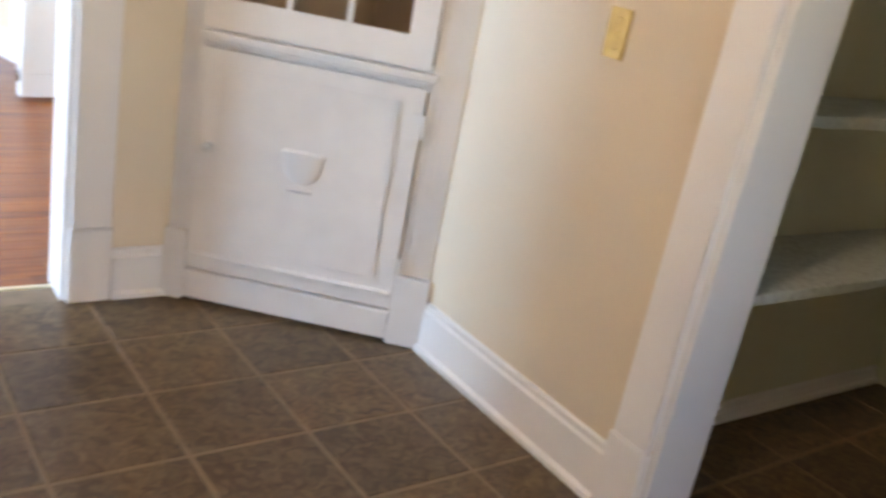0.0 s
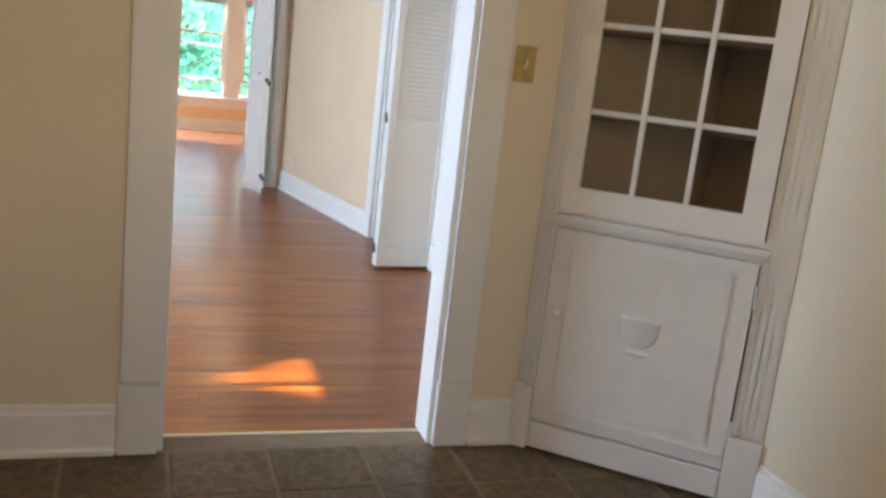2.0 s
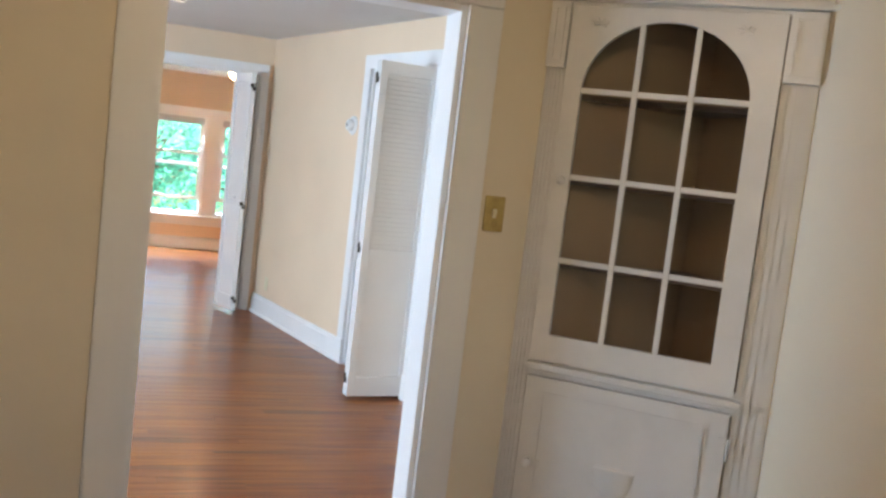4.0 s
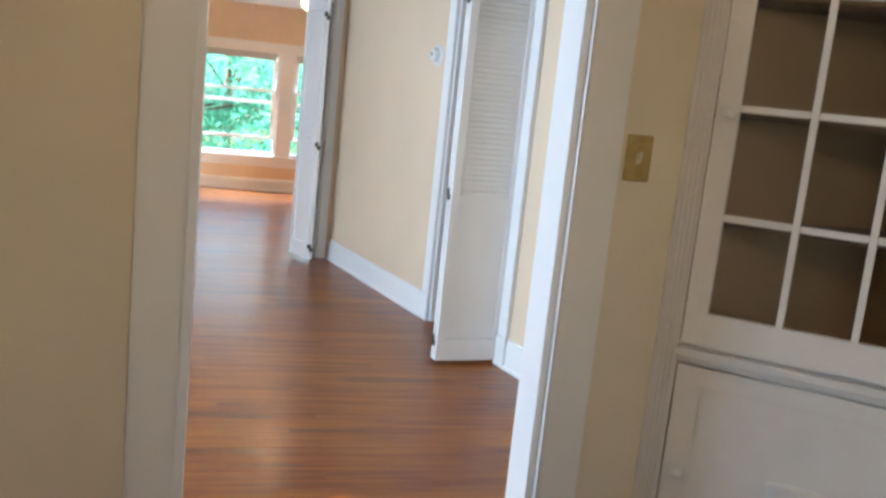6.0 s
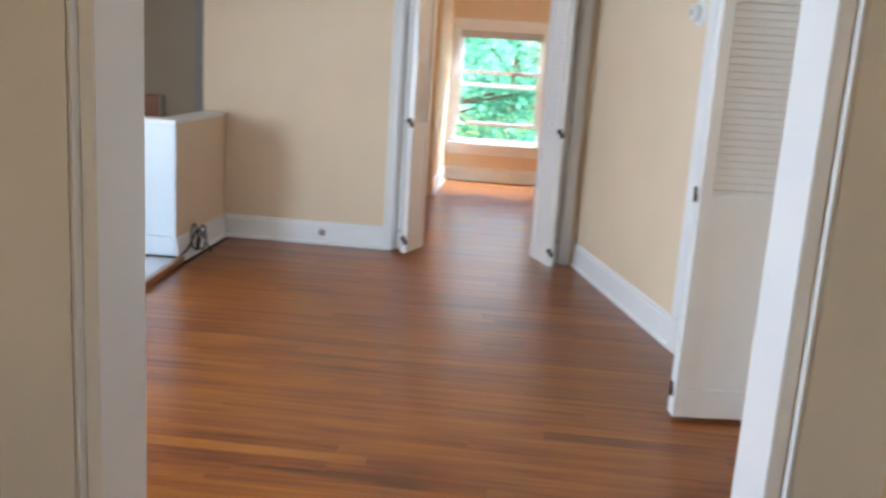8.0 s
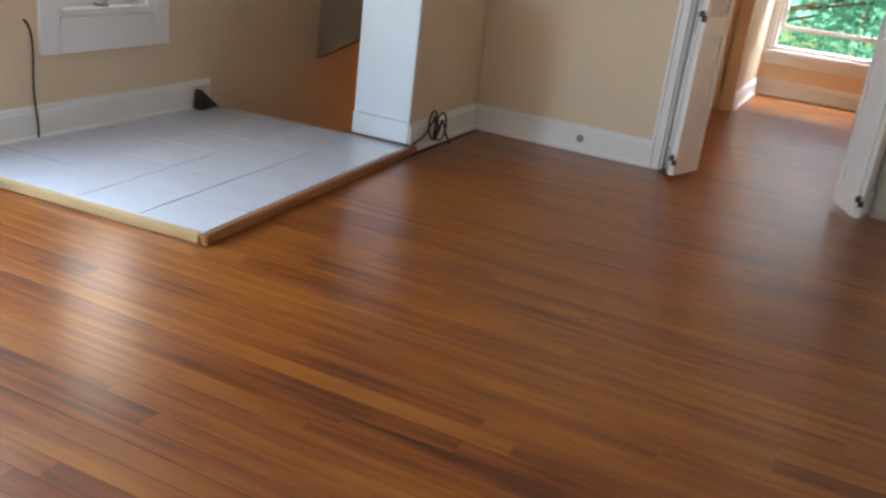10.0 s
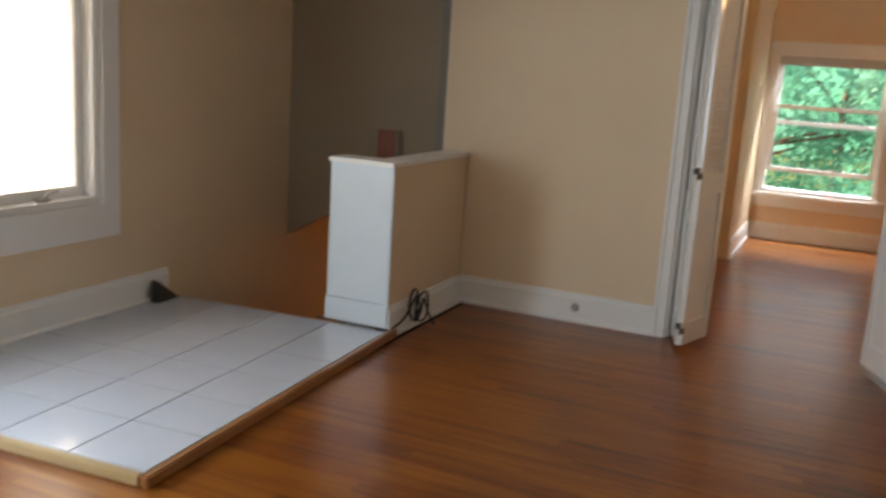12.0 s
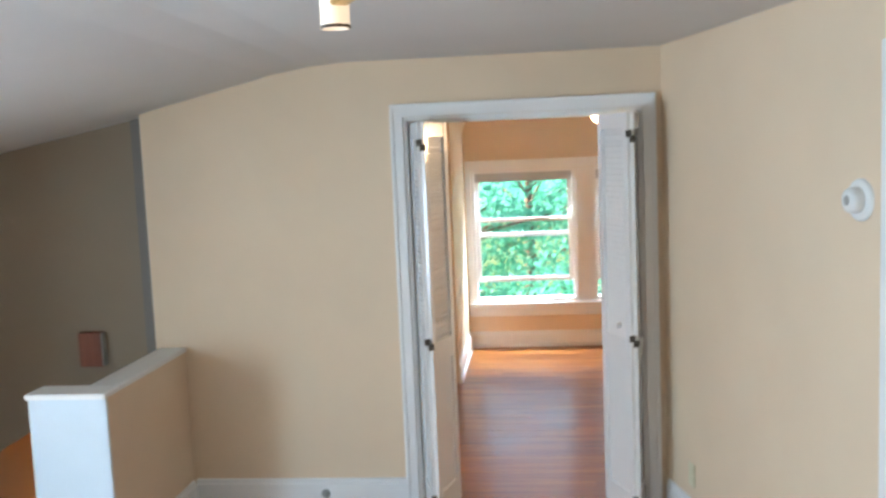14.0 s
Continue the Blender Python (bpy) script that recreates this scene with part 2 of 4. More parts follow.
# self-lit white standing for a blown-out sky
HAZE = glow("haze_glow", (0.80, 0.92, 1.0), (0.92, 1.0, 0.96), 1.4, 0.3)
# self-lit green: daylight on far woods put into emission
WOODS = glow("far_woods_glow", (0.06, 0.56, 0.36), (0.24, 0.95, 0.78), 0.5, 0.22)
BARK = material("bark", (0.12, 0.085, 0.06), 0.9, vary=0.2, scale=9, bump=0.7, grain=24)
GRASS = material("lawn", (0.08, 0.16, 0.04), 0.9, vary=0.2, scale=0.8, bump=0.6, grain=40)

# ---- building blocks ----


def box(bm, a, b, m=None):
    """A box between two corners."""
    lo, hi = [min(p, q) for p, q in zip(a, b)], [max(p, q) for p, q in zip(a, b)]
    made = bmesh.ops.create_cube(bm, size=1)["verts"]
    for v in made:
        v.co = Vector([lo[i] + (v.co[i] + 0.5) * (hi[i] - lo[i]) for i in range(3)])
        if m:
            v.co = m @ v.co
    return made


def lathe(bm, profile, segs=20, m=None, sweep=2 * math.pi):
    """Turns a list of (radius, height) about z."""
    whole = sweep > 6.28
    rings = []
    for k in range(segs if whole else segs + 1):
        a = sweep * k / segs
        ring = []
        for r, z in profile:
            co = Vector((r * math.cos(a), r * math.sin(a), z))
            ring.append(bm.verts.new(m @ co if m else co))
        rings.append(ring)
    for k in range(segs):
        p, q = rings[k], rings[(k + 1) % len(rings)]
        for i in range(len(profile) - 1):
            bm.faces.new((p[i], q[i], q[i + 1], p[i + 1]))
    bmesh.ops.remove_doubles(bm, verts=[v for r in rings for v in r], dist=1e-5)


def tube(bm, points, radius, sides=8):
    """A round cord through points."""
    rings = []
    pts = [Vector(p) for p in points]
    for i, p in enumerate(pts):
        d = (pts[min(i + 1, len(pts) - 1)] - pts[max(i - 1, 0)]).normalized()
        side = d.cross(Vector((0.31, 0.2, 0.93))).normalized()
        up = side.cross(d)
        rings.append([bm.verts.new(p + radius * (math.cos(a) * side + math.sin(a) * up)) for a in (2 * math.pi * k / sides for k in range(sides))])
    for p, q in zip(rings, rings[1:]):
        for k in range(sides):
            bm.faces.new((p[k], p[(k + 1) % sides], q[(k + 1) % sides], q[k]))
    bm.faces.new(rings[0][::-1])
    bm.faces.new(rings[-1])


def mesh_of(name, bm, mat, bevel=0.0, smooth=False):
    bmesh.ops.recalc_face_normals(bm, faces=bm.faces)
    if bevel:
        bmesh.ops.bevel(bm, geom=list(bm.edges), offset=bevel, segments=2, affect="EDGES", clamp_overlap=True)
    data = bpy.data.meshes.new(name)
    bm.to_mesh(data)
    bm.free()
    if smooth:
        data.shade_smooth()
    data.materials.append(mat)
    return data


def part(name, bm, mat, parent, label="", bevel=0.0, smooth=False):
    ob = new(name, mesh_of(name, bm, mat, bevel, smooth))
    ob.parent = parent
    return tagged(ob, label)


def struct(name, bm, mat, label="", category="", bevel=0.0):
    return tagged(new(name, mesh_of(name, bm, mat, bevel)), label, category, kind="structure")


def thing(name, m, label, category, group="", kind=""):
    ob = new(name)
    ob.empty_display_size = 0.1
    ob.matrix_world = m
    return tagged(ob, label, category, group, kind)


def boxes(*pairs, m=None):
    bm = bmesh.new()
    for a, b in pairs:
        box(bm, a, b, m)
    return bm


def along(p, q):
    """A frame with x from p to q on the floor, y to the left of it, z up."""
    return pose(p[0], p[1], 0, 0, 0, math.degrees(math.atan2(q[1] - p[1], q[0] - p[0])))


def wall(name, m, length, thick, height, openings, mat, label, start=0.0, base=0.0):
    """A wall in frame m from start to length; y from 0 back to thick; openings (x0, x1, z0, z1) go through it."""
    bm = bmesh.new()
    x = start
    for x0, x1, z0, z1 in sorted(openings):
        box(bm, (x, 0, base), (x0, thick, height), m)
        if z0 > base:
            box(bm, (x0, 0, base), (x1, thick, z0), m)
        if z1 < height:
            box(bm, (x0, 0, z1), (x1, thick, height), m)
        x = x1
    box(bm, (x, 0, base), (length, thick, height), m)
    return struct(name, bm, mat, label, "wall")


def skirting(name, m, x0, x1, label="white painted wooden baseboard with a moulded top", h=0.165, t=0.018):
    """Baseboard against the wall face y = 0 of frame m, on its -y side."""
    bm = bmesh.new()
    prof = [(-0.001, 0), (-t - 0.012, 0), (-t - 0.012, 0.016), (-t, 0.024), (-t, h - 0.03), (-t * 0.65, h - 0.022), (-t * 0.6, h - 0.006), (-0.001, h)]
    ends = []
    for x in (x0, x1):
        ends.append([bm.verts.new(m @ Vector((x, y, z))) for y, z in prof])
    n = len(prof)
    for i in range(n):
        bm.faces.new((ends[0][i], ends[0][(i + 1) % n], ends[1][(i + 1) % n], ends[1][i]))
    bm.faces.new(ends[0])
    bm.faces.new(ends[1][::-1])
    return struct(name, bm, TRIM, label, "baseboard")


def casing(name, m, x0, x1, z1, w, label, plinth=0.0, t=0.022, z0=0.0, sill=False, depth=0.0, jamb=0.02, band=0.0):
    """Trim round an opening x0..x1 up to z1, on the -y face of frame m, with a jamb lining of that depth."""
    th = thing(name, m, label, "door trim", kind="structure")
    for xa, xb in ((x0 - w, x0), (x1, x1 + w)):
        bm = boxes(((xa, -t, z0 + plinth), (xb, 0.0, z1)))
        box(bm, (xa + w * 0.04, -t - 0.002, z0 + plinth), (xb - w * 0.04, -t, z1))
        part("side_casing", bm, TRIM, th, bevel=0.003)
        if plinth:
            part("plinth_block", boxes(((xa - 0.006, -t - 0.008, z0), (xb + 0.003, 0.0, z0 + plinth - 0.002))), TRIM, th, bevel=0.004)
    bm = boxes(((x0 - w, -t, z1 + 0.001), (x1 + w, 0, z1 + w)))
    box(bm, (x0 - w, -t - 0.002, z1 + w * 0.04), (x1 + w, -t, z1 + w * 0.96))
    part("head_casing", bm, TRIM, th, bevel=0.003)
    if band:
        for a, b in (((x0 - w - 0.004, -t - 0.012, z0), (x0 - w + band, 0.0, z1 + w - band)), ((x1 + w - band, -t - 0.012, z0), (x1 + w + 0.004, 0.0, z1 + w - band)), ((x0 - w - 0.004, -t - 0.012, z1 + w - band + 0.001), (x1 + w + 0.004, 0.0, z1 + w + 0.004))):
            part("back_band", boxes((a, b)), TRIM, th, bevel=0.004)
        for a, b in (((x0 + jamb + 0.001, depth * 0.30, z0), (x0 + jamb + 0.013, depth * 0.55, z1 - jamb)), ((x1 - jamb - 0.013, depth * 0.30, z0), (x1 - jamb - 0.001, depth * 0.55, z1 - jamb))):
            part("door_stop", boxes((a, b)), TRIM, th, bevel=0.002)
        part("door_track", boxes(((x0 + jamb + 0.014, depth * 0.32, z1 - jamb - 0.014), (x1 - jamb - 0.014, depth * 0.6, z1 - jamb - 0.001))), TRIM, th)
    if depth:
        for xa, xb in ((x0, x0 + jamb), (x1 - jamb, x1)):
            part("jamb", boxes(((xa, -0.002, z0), (xb, depth + 0.002, z1))), TRIM, th, bevel=0.002)
        part("head_jamb", boxes(((x0 + jamb, -0.002, z1 - jamb), (x1 - jamb, depth + 0.002, z1))), TRIM, th, bevel=0.002)
    return th


# ---- shell: floors, walls, ceilings ----
K_FACE, L_FACE, FAR, FAR_BACK = 2.49, 2.638, 7.6, 7.73
CEIL_Z, CEIL_FAR = 2.335, 2.2
KX = 1.83
# slanted side wall of the living room and the window wall
R0, R1 = (2.10, 2.758), (0.95, 7.6)
L0, L1 = (-2.84, 2.27), (-2.87, 8.25)
RW = along(R1, R0)
LW = along(L0, L1)
RLEN = (Vector(R0) - Vector(R1)).length
LLEN = (Vector(L0) - Vector(L1)).length


def on_right(y):
    """Distance along the slanted wall, from the far corner, of the point with that y."""
    return (R1[1] - y) / (R1[1] - R0[1]) * RLEN


def on_left(y):
    return (y - L0[1]) / (L1[1] - L0[1]) * LLEN


# floors
struct("floor_slab", boxes(((-1.75, -2.45, -0.2), (3.6, 2.60, -0.0022))), GROUT, "tan grout bed under slate-look tiles", "floor")
struct("floor_living", boxes(((-2.90, 2.60, -0.2), (3.1, 6.4, -0.019)), ((-1.9, 6.4, -0.2), (3.1, 11.6, -0.019))), SUBFLOOR, "dark gaps between oak floorboards", "floor")
part("threshold_strip", boxes(((-0.03, 2.588, -0.012), (0.895, 2.606, 0.004))), IVORY, bpy.data.objects["floor_slab"], bevel=0.002)

# kitchen walls
KW = pose(0, K_FACE, 0)
wall("wall_kitchen_door", KW, 2.35, L_FACE - K_FACE, 2.42, [(-0.03, 0.895, -0.1, 1.985)], WALL_KITCHEN, "cream painted wall with a cased doorway", start=-2.99)
KR = along((KX, K_FACE), (KX, -2.4))
wall("wall_kitchen_side", KR, 4.9, 0.17, 2.42, [(1.50, 2.33, -0.1, 2.03)], WALL_KITCHEN, "cream painted kitchen wall with a pantry opening", start=0.0)
wall("wall_kitchen_window", along((KX + 0.12, -2.3), (-1.75, -2.3)), 3.58, 0.12, 2.42, [(0.35, 1.65, 0.95, 2.1)], WALL_KITCHEN, "cream painted kitchen wall with an added window out of view")
wall("wall_kitchen_blank", along((-1.6, -2.42), (-1.6, K_FACE)), 4.925, 0.12, 2.42, [], WALL_KITCHEN, "cream painted blank kitchen wall")
struct("ceiling_kitchen", boxes(((-1.75, -2.45, 2.42), (3.6, L_FACE, 2.5))), CEIL, "white painted kitchen ceiling", "ceiling")
# pantry
wall("wall_pantry_shelves", along((3.4, 1.29), (KX + 0.17, 1.29)), 1.40, -0.12, 2.42, [], WALL_PANTRY, "pale green-cream pantry wall behind the shelves")
wall("wall_pantry_end", along((3.4, 1.41), (3.4, 0.0)), 1.41, 0.12, 2.42, [], WALL_PANTRY, "pale green-cream pantry end wall")
wall("wall_pantry_side", along((3.4, 0.1), (KX + 0.17, 0.1)), 1.40, 0.12, 2.42, [], WALL_PANTRY, "pale green-cream pantry side wall")

# living room walls
wall("wall_far", pose(0, FAR, 0), 1.10, FAR_BACK - FAR, 2.42, [(-0.333, 0.854, -0.1, 2.045)], WALL, "beige painted wall with a double door opening", start=-1.72)
wall("wall_closet", RW, RLEN + 0.1, 0.12, 2.42, [(on_right(5.76), on_right(4.92), -0.1, 2.04)], WALL, "beige painted wall with a closet opening", start=-0.02)
wall("wall_window_side", LW, LLEN, 0.15, 2.42, [(on_left(2.66), on_left(4.71), 0.46, 1.715), (on_left(5.45), on_left(6.085), 0.60, 1.75)], WALL, "beige painted wall with windows beside the stair", base=-2.4)
# wall over the stair; its dark tone stands for shade on beige
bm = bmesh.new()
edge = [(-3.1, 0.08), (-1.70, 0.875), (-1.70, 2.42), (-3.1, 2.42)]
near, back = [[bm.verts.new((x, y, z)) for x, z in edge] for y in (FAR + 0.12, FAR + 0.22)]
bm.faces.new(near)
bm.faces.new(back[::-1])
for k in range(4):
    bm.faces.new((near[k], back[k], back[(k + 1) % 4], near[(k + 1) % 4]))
struct("wall_stair_end", bm, WALL_SHADED, "beige wall above the stair, coloured dark for shade, with a slanted lower edge", "wall")
# dark strip in place of the shade beside the far wall's end
struct("corner_shade_strip", boxes(((-1.82, FAR + 0.108, 0.78), (-1.722, FAR + 0.119, 2.30))), material("shade_grey", (0.225, 0.205, 0.19), 0.6, vary=0.04), "dark strip standing for shade at the wall corner", "corner strip")
bm = boxes(((-1.9, 7.735, -2.4), (-1.722, 10.0, 0.66)), ((-3.1, 10.0, -2.4), (-1.72, 10.12, 0.66)), ((-3.22, 7.85, -2.4), (-3.08, 10.0, 0.66)), ((-3.1, 7.83, 0.56), (-1.72, 10.0, 0.66)), ((-3.2, 6.6, -2.5), (-1.72, 10.1, -2.4)))
struct("wall_stairwell", bm, WALL, "beige painted stairwell below the landing", "wall")
struct("wall_stairwell_side", boxes(((-1.86, 6.70, -2.4), (-1.70, 7.735, 0.0))), WALL, "beige painted stairwell side wall", "wall")
# living room ceiling: flat, then falling to the window wall in a soft curve
bm = bmesh.new()
prof = [(3.2, CEIL_Z), (-0.62, CEIL_Z), (-0.80, CEIL_Z - 0.012), (-1.0, CEIL_Z - 0.045), (-1.3, CEIL_Z - 0.115), (-1.8, CEIL_Z - 0.23), (-3.3, CEIL_Z - 0.52)]
rings = [[bm.verts.new((x, y, z + d)) for y, d in ((L_FACE - 0.02, 0), (FAR + 0.15, 0), (FAR + 0.15, 0.1), (L_FACE - 0.02, 0.1))] for x, z in prof]
for p, q in zip(rings, rings[1:]):
    for k in range(4):
        bm.faces.new((p[k], p[(k + 1) % 4], q[(k + 1) % 4], q[k]))
bm.faces.new(rings[0])
bm.faces.new(rings[-1][::-1])
struct("ceiling_living", bm, CEIL, "off-white painted ceiling sloping down to one side", "ceiling")

# closet behind the louvred door
cl = boxes(((on_right(5.95), 0.12, -0.02), (on_right(5.85), 0.8, 2.42)), ((on_right(4.8), 0.12, -0.02), (on_right(4.7), 0.8, 2.42)), ((on_right(5.95), 0.8, -0.02), (on_right(4.7), 0.9, 2.42)), m=RW)
struct("wall_closet_inside", cl, WALL, "beige painted closet walls", "wall")

# bedroom beyond the double doors
BY = 11.54
wall("wall_bedroom_window", pose(0, BY, 0), 2.9, 0.15, 2.3, [(-0.275, 0.70, 0.43, 1.685), (0.86, 1.80, 0.43, 1.685)], WALL, "beige painted bedroom wall with sash windows", start=-0.45)
wall("wall_bedroom_alcove", along((-0.335, BY + 0.1), (-0.335, 10.17)) , 1.47, -0.12, 2.3, [], WALL, "beige painted alcove wall")
wall("wall_bedroom_return", pose(0, 10.17, 0), -0.44, 0.12, 2.3, [], WALL, "beige painted bedroom wall", start=-1.72)
wall("wall_bedroom_end", along((-1.72, FAR_BACK), (-1.72, 10.2)), 2.56, 0.12, 2.3, [], WALL, "beige painted bedroom end wall")
wall("wall_bedroom_side", along((2.6, BY + 0.1), (2.6, FAR_BACK)), 3.95, -0.12, 2.3, [], WALL, "beige painted bedroom side wall")
wall("wall_bedroom_near", pose(0, FAR_BACK - 0.13, 0), 2.7, 0.13, 2.42, [], WALL, "beige painted bedroom wall beside the doors", start=1.10)
struct("ceiling_bedroom", boxes(((-1.85, FAR_BACK + 0.02, CEIL_FAR), (2.75, BY + 0.15, CEIL_FAR + 0.1))), CEIL, "off-white painted bedroom ceiling", "ceiling")
bm = bmesh.new()
for k in range(6):
    a0, a1 = [math.pi / 2 * j / 6 for j in (k, k + 1)]
    pts = [(-0.33 + 0.16 * (1 - math.sin(a)), CEIL_FAR - 0.16 * (1 - math.cos(a))) for a in (a0, a1)]
    v = [bm.verts.new((x, y, z)) for y in (10.1, BY) for x, z in pts]
    bm.faces.new((v[0], v[1], v[3], v[2]))
struct("trim_cove", bm, WALL, "rounded cove between alcove wall and ceiling", "cove")

# trim
casing("trim_kitchen_door", KW, -0.03, 0.895, 1.985, 0.115, "white painted door casing with plinth blocks", plinth=0.24, depth=L_FACE - K_FACE)
casing("trim_kitchen_door_back", pose(0, L_FACE, 0, 0, 0, 180), -0.895, 0.03, 1.985, 0.115, "white painted door casing on the living room side", plinth=0.24)
casing("trim_double_door", pose(0, FAR, 0), -0.333, 0.854, 2.045, 0.062, "white painted casing of the double doors", depth=FAR_BACK - FAR, jamb=0.018, band=0.016)
casing("trim_closet", RW, on_right(5.76), on_right(4.92), 2.04, 0.095, "white painted closet door casing", depth=0.12, plinth=0.17)
casing("trim_pantry", KR, 1.50, 2.33, 2.03, 0.11, "white painted pantry door casing with plinth blocks", plinth=0.22, depth=0.17)
skirting("baseboard_kitchen_left", KW, -1.6, -0.155)
skirting("baseboard_kitchen_right", KW, 1.018, 1.195)
skirting("baseboard_kitchen_side", KR, 0.56, 1.38)
skirting("baseboard_far", pose(0, FAR, 0), -1.545, -0.397)
skirting("baseboard_closet_wall", RW, 0.03, on_right(5.76) - 0.097)
skirting("baseboard_closet_wall_near", RW, on_right(4.92) + 0.097, RLEN)
skirting("baseboard_window_side", LW @ pose(0, 0, 0.03), on_left(4.72), on_left(6.56))
skirting("baseboard_window_side_near", LW, on_left(2.65), on_left(4.70))
skirting("baseboard_bedroom", pose(0, BY, 0), -0.33, 2.6, h=0.15)
skirting("baseboard_alcove", along((-0.335, BY), (-0.335, 10.17)) @ pose(0, 0, 0, 0, 0, 0) @ Matrix.Diagonal((1, -1, 1, 1)), 0.0, 1.37, h=0.155)
skirting("baseboard_pantry", along((3.4, 1.29), (KX + 0.17, 1.29)) @ Matrix.Diagonal((1, -1, 1, 1)), 0.0, 1.40, h=0.06)

# ---- windows ----


def sash_window(name, m, x0, x1, z0, z1, label, blind=True):
    """Double-hung window in an opening of frame m: frame, two sashes, panes, stool, apron, casing."""
    th = thing(name, m, label, "window", kind="structure")
    fr = bmesh.new()
    for a, b in (((x0, 0.02, z0), (x0 + 0.03, 0.13, z1)), ((x1 - 0.03, 0.02, z0), (x1, 0.13, z1)), ((x0 + 0.03, 0.02, z1 - 0.03), (x1 - 0.03, 0.13, z1)), ((x0 + 0.03, 0.02, z0), (x1 - 0.03, 0.13, z0 + 0.03))):
        box(fr, a, b)
    part("window_frame", fr, TRIM, th, bevel=0.003)
    for nm, y, za, zb in (("upper_sash", 0.085, 1.045, z1 - 0.03), ("lower_sash", 0.05, 0.62, 1.225)):
        bm = bmesh.new()
        xa, xb = x0 + 0.032, x1 - 0.032
        for a, b in (((xa, y, za), (xa + 0.04, y + 0.03, zb)), ((xb - 0.04, y, za), (xb, y + 0.03, zb)), ((xa + 0.04, y, zb - 0.035), (xb - 0.04, y + 0.03, zb)), ((xa + 0.04, y, za), (xb - 0.04, y + 0.03, za + 0.04))):
            box(bm, a, b)
        s = part(nm, bm, TRIM, th, bevel=0.003)
        p = part("pane", boxes(((xa + 0.04, y + 0.013, za + 0.04), (xb - 0.04, y + 0.017, zb - 0.035))), GLASS, s)
        p.visible_shadow = False
    if blind:
        bm = bmesh.new()
        for k in range(6):
            box(bm, (x0 + 0.034, 0.022 + 0.004 * (k % 2), z1 - 0.044 - 0.0135 * k), (x1 - 0.034, 0.048, z1 - 0.031 - 0.0135 * k))
        part("raised_blind", bm, BLIND, th, "grey pleated blind drawn up")
    return th


BW = pose(0, BY, 0)
w1 = sash_window("window_1", BW, -0.275, 0.70, 0.43, 1.685, "white double-hung sash window with a raised blind")
w2 = sash_window("window_2", BW, 0.86, 1.80, 0.43, 1.685, "white double-hung sash window with a raised blind")
th = thing("trim_bedroom_windows", BW, "white painted casing and stool joining the bedroom windows", "window trim", kind="structure")
for xa, xb in ((-0.328, -0.275), (0.70, 0.86), (1.80, 1.90)):
    part("side_casing", boxes(((xa, -0.02, 0.43), (xb, 0, 1.685))), TRIM, th, bevel=0.003)
part("head_casing", boxes(((-0.328, -0.024, 1.687), (1.91, 0, 1.777))), TRIM, th, bevel=0.003)
part("stool", boxes(((-0.328, -0.06, 0.388), (1.93, 0.02, 0.427))), TRIM, th, bevel=0.005)
part("apron", boxes(((-0.328, -0.02, 0.297), (1.90, 0, 0.386))), TRIM, th, bevel=0.003)

# casement window by the stair
x0, x1, z0, z1 = on_left(5.45), on_left(6.085), 0.60, 1.75
th = thing("window_3", LW, "white casement window with a crank handle", "window", kind="structure")
part("window_frame", boxes(((x0, 0.0, z0), (x0 + 0.035, 0.15, z1)), ((x1 - 0.035, 0.0, z0), (x1, 0.15, z1)), ((x0 + 0.035, 0.0, z1 - 0.035), (x1 - 0.035, 0.15, z1)), ((x0 + 0.035, 0.0, z0), (x1 - 0.035, 0.15, z0 + 0.035))), TRIM, th, bevel=0.003)
s = part("sash", boxes(((x0 + 0.037, 0.07, z0 + 0.037), (x0 + 0.08, 0.11, z1 - 0.037)), ((x1 - 0.08, 0.07, z0 + 0.037), (x1 - 0.037, 0.11, z1 - 0.037)), ((x0 + 0.08, 0.07, z0 + 0.037), (x1 - 0.08, 0.11, z0 + 0.085)), ((x0 + 0.08, 0.07, z1 - 0.085), (x1 - 0.08, 0.11, z1 - 0.037))), TRIM, th, bevel=0.003)
part("pane", boxes(((x0 + 0.08, 0.088, z0 + 0.085), (x1 - 0.08, 0.092, z1 - 0.085))), GLASS, s).visible_shadow = False
bm = bmesh.new()
box(bm, ((x0 + x1) / 2 - 0.03, 0.02, z0 + 0.036), ((x0 + x1) / 2 + 0.03, 0.06, z0 + 0.052))
tube(bm, [((x0 + x1) / 2, 0.03, z0 + 0.05), ((x0 + x1) / 2 + 0.02, 0.01, z0 + 0.075), ((x0 + x1) / 2 + 0.06, 0.0, z0 + 0.085)], 0.006)
part("crank_handle", bm, GREY_MATTE, th, "grey metal crank")
cs = thing("trim_window_3", LW, "wide white painted window casing", "window trim", kind="structure")
for a, b in (((x0 - 0.115, -0.02, z0 - 0.17), (x0, 0, z1 + 0.115)), ((x1, -0.02, z0 - 0.17), (x1 + 0.115, 0, z1 + 0.115)), ((x0, -0.02, z1), (x1, 0, z1 + 0.115)), ((x0, -0.02, z0 - 0.17), (x1, 0, z0))):
    part("casing_board", boxes((a, b)), TRIM, cs, bevel=0.003)
x0, x1 = on_left(2.66), on_left(4.71)
th = thing("window_4", LW, "white painted side window", "window", kind="structure")
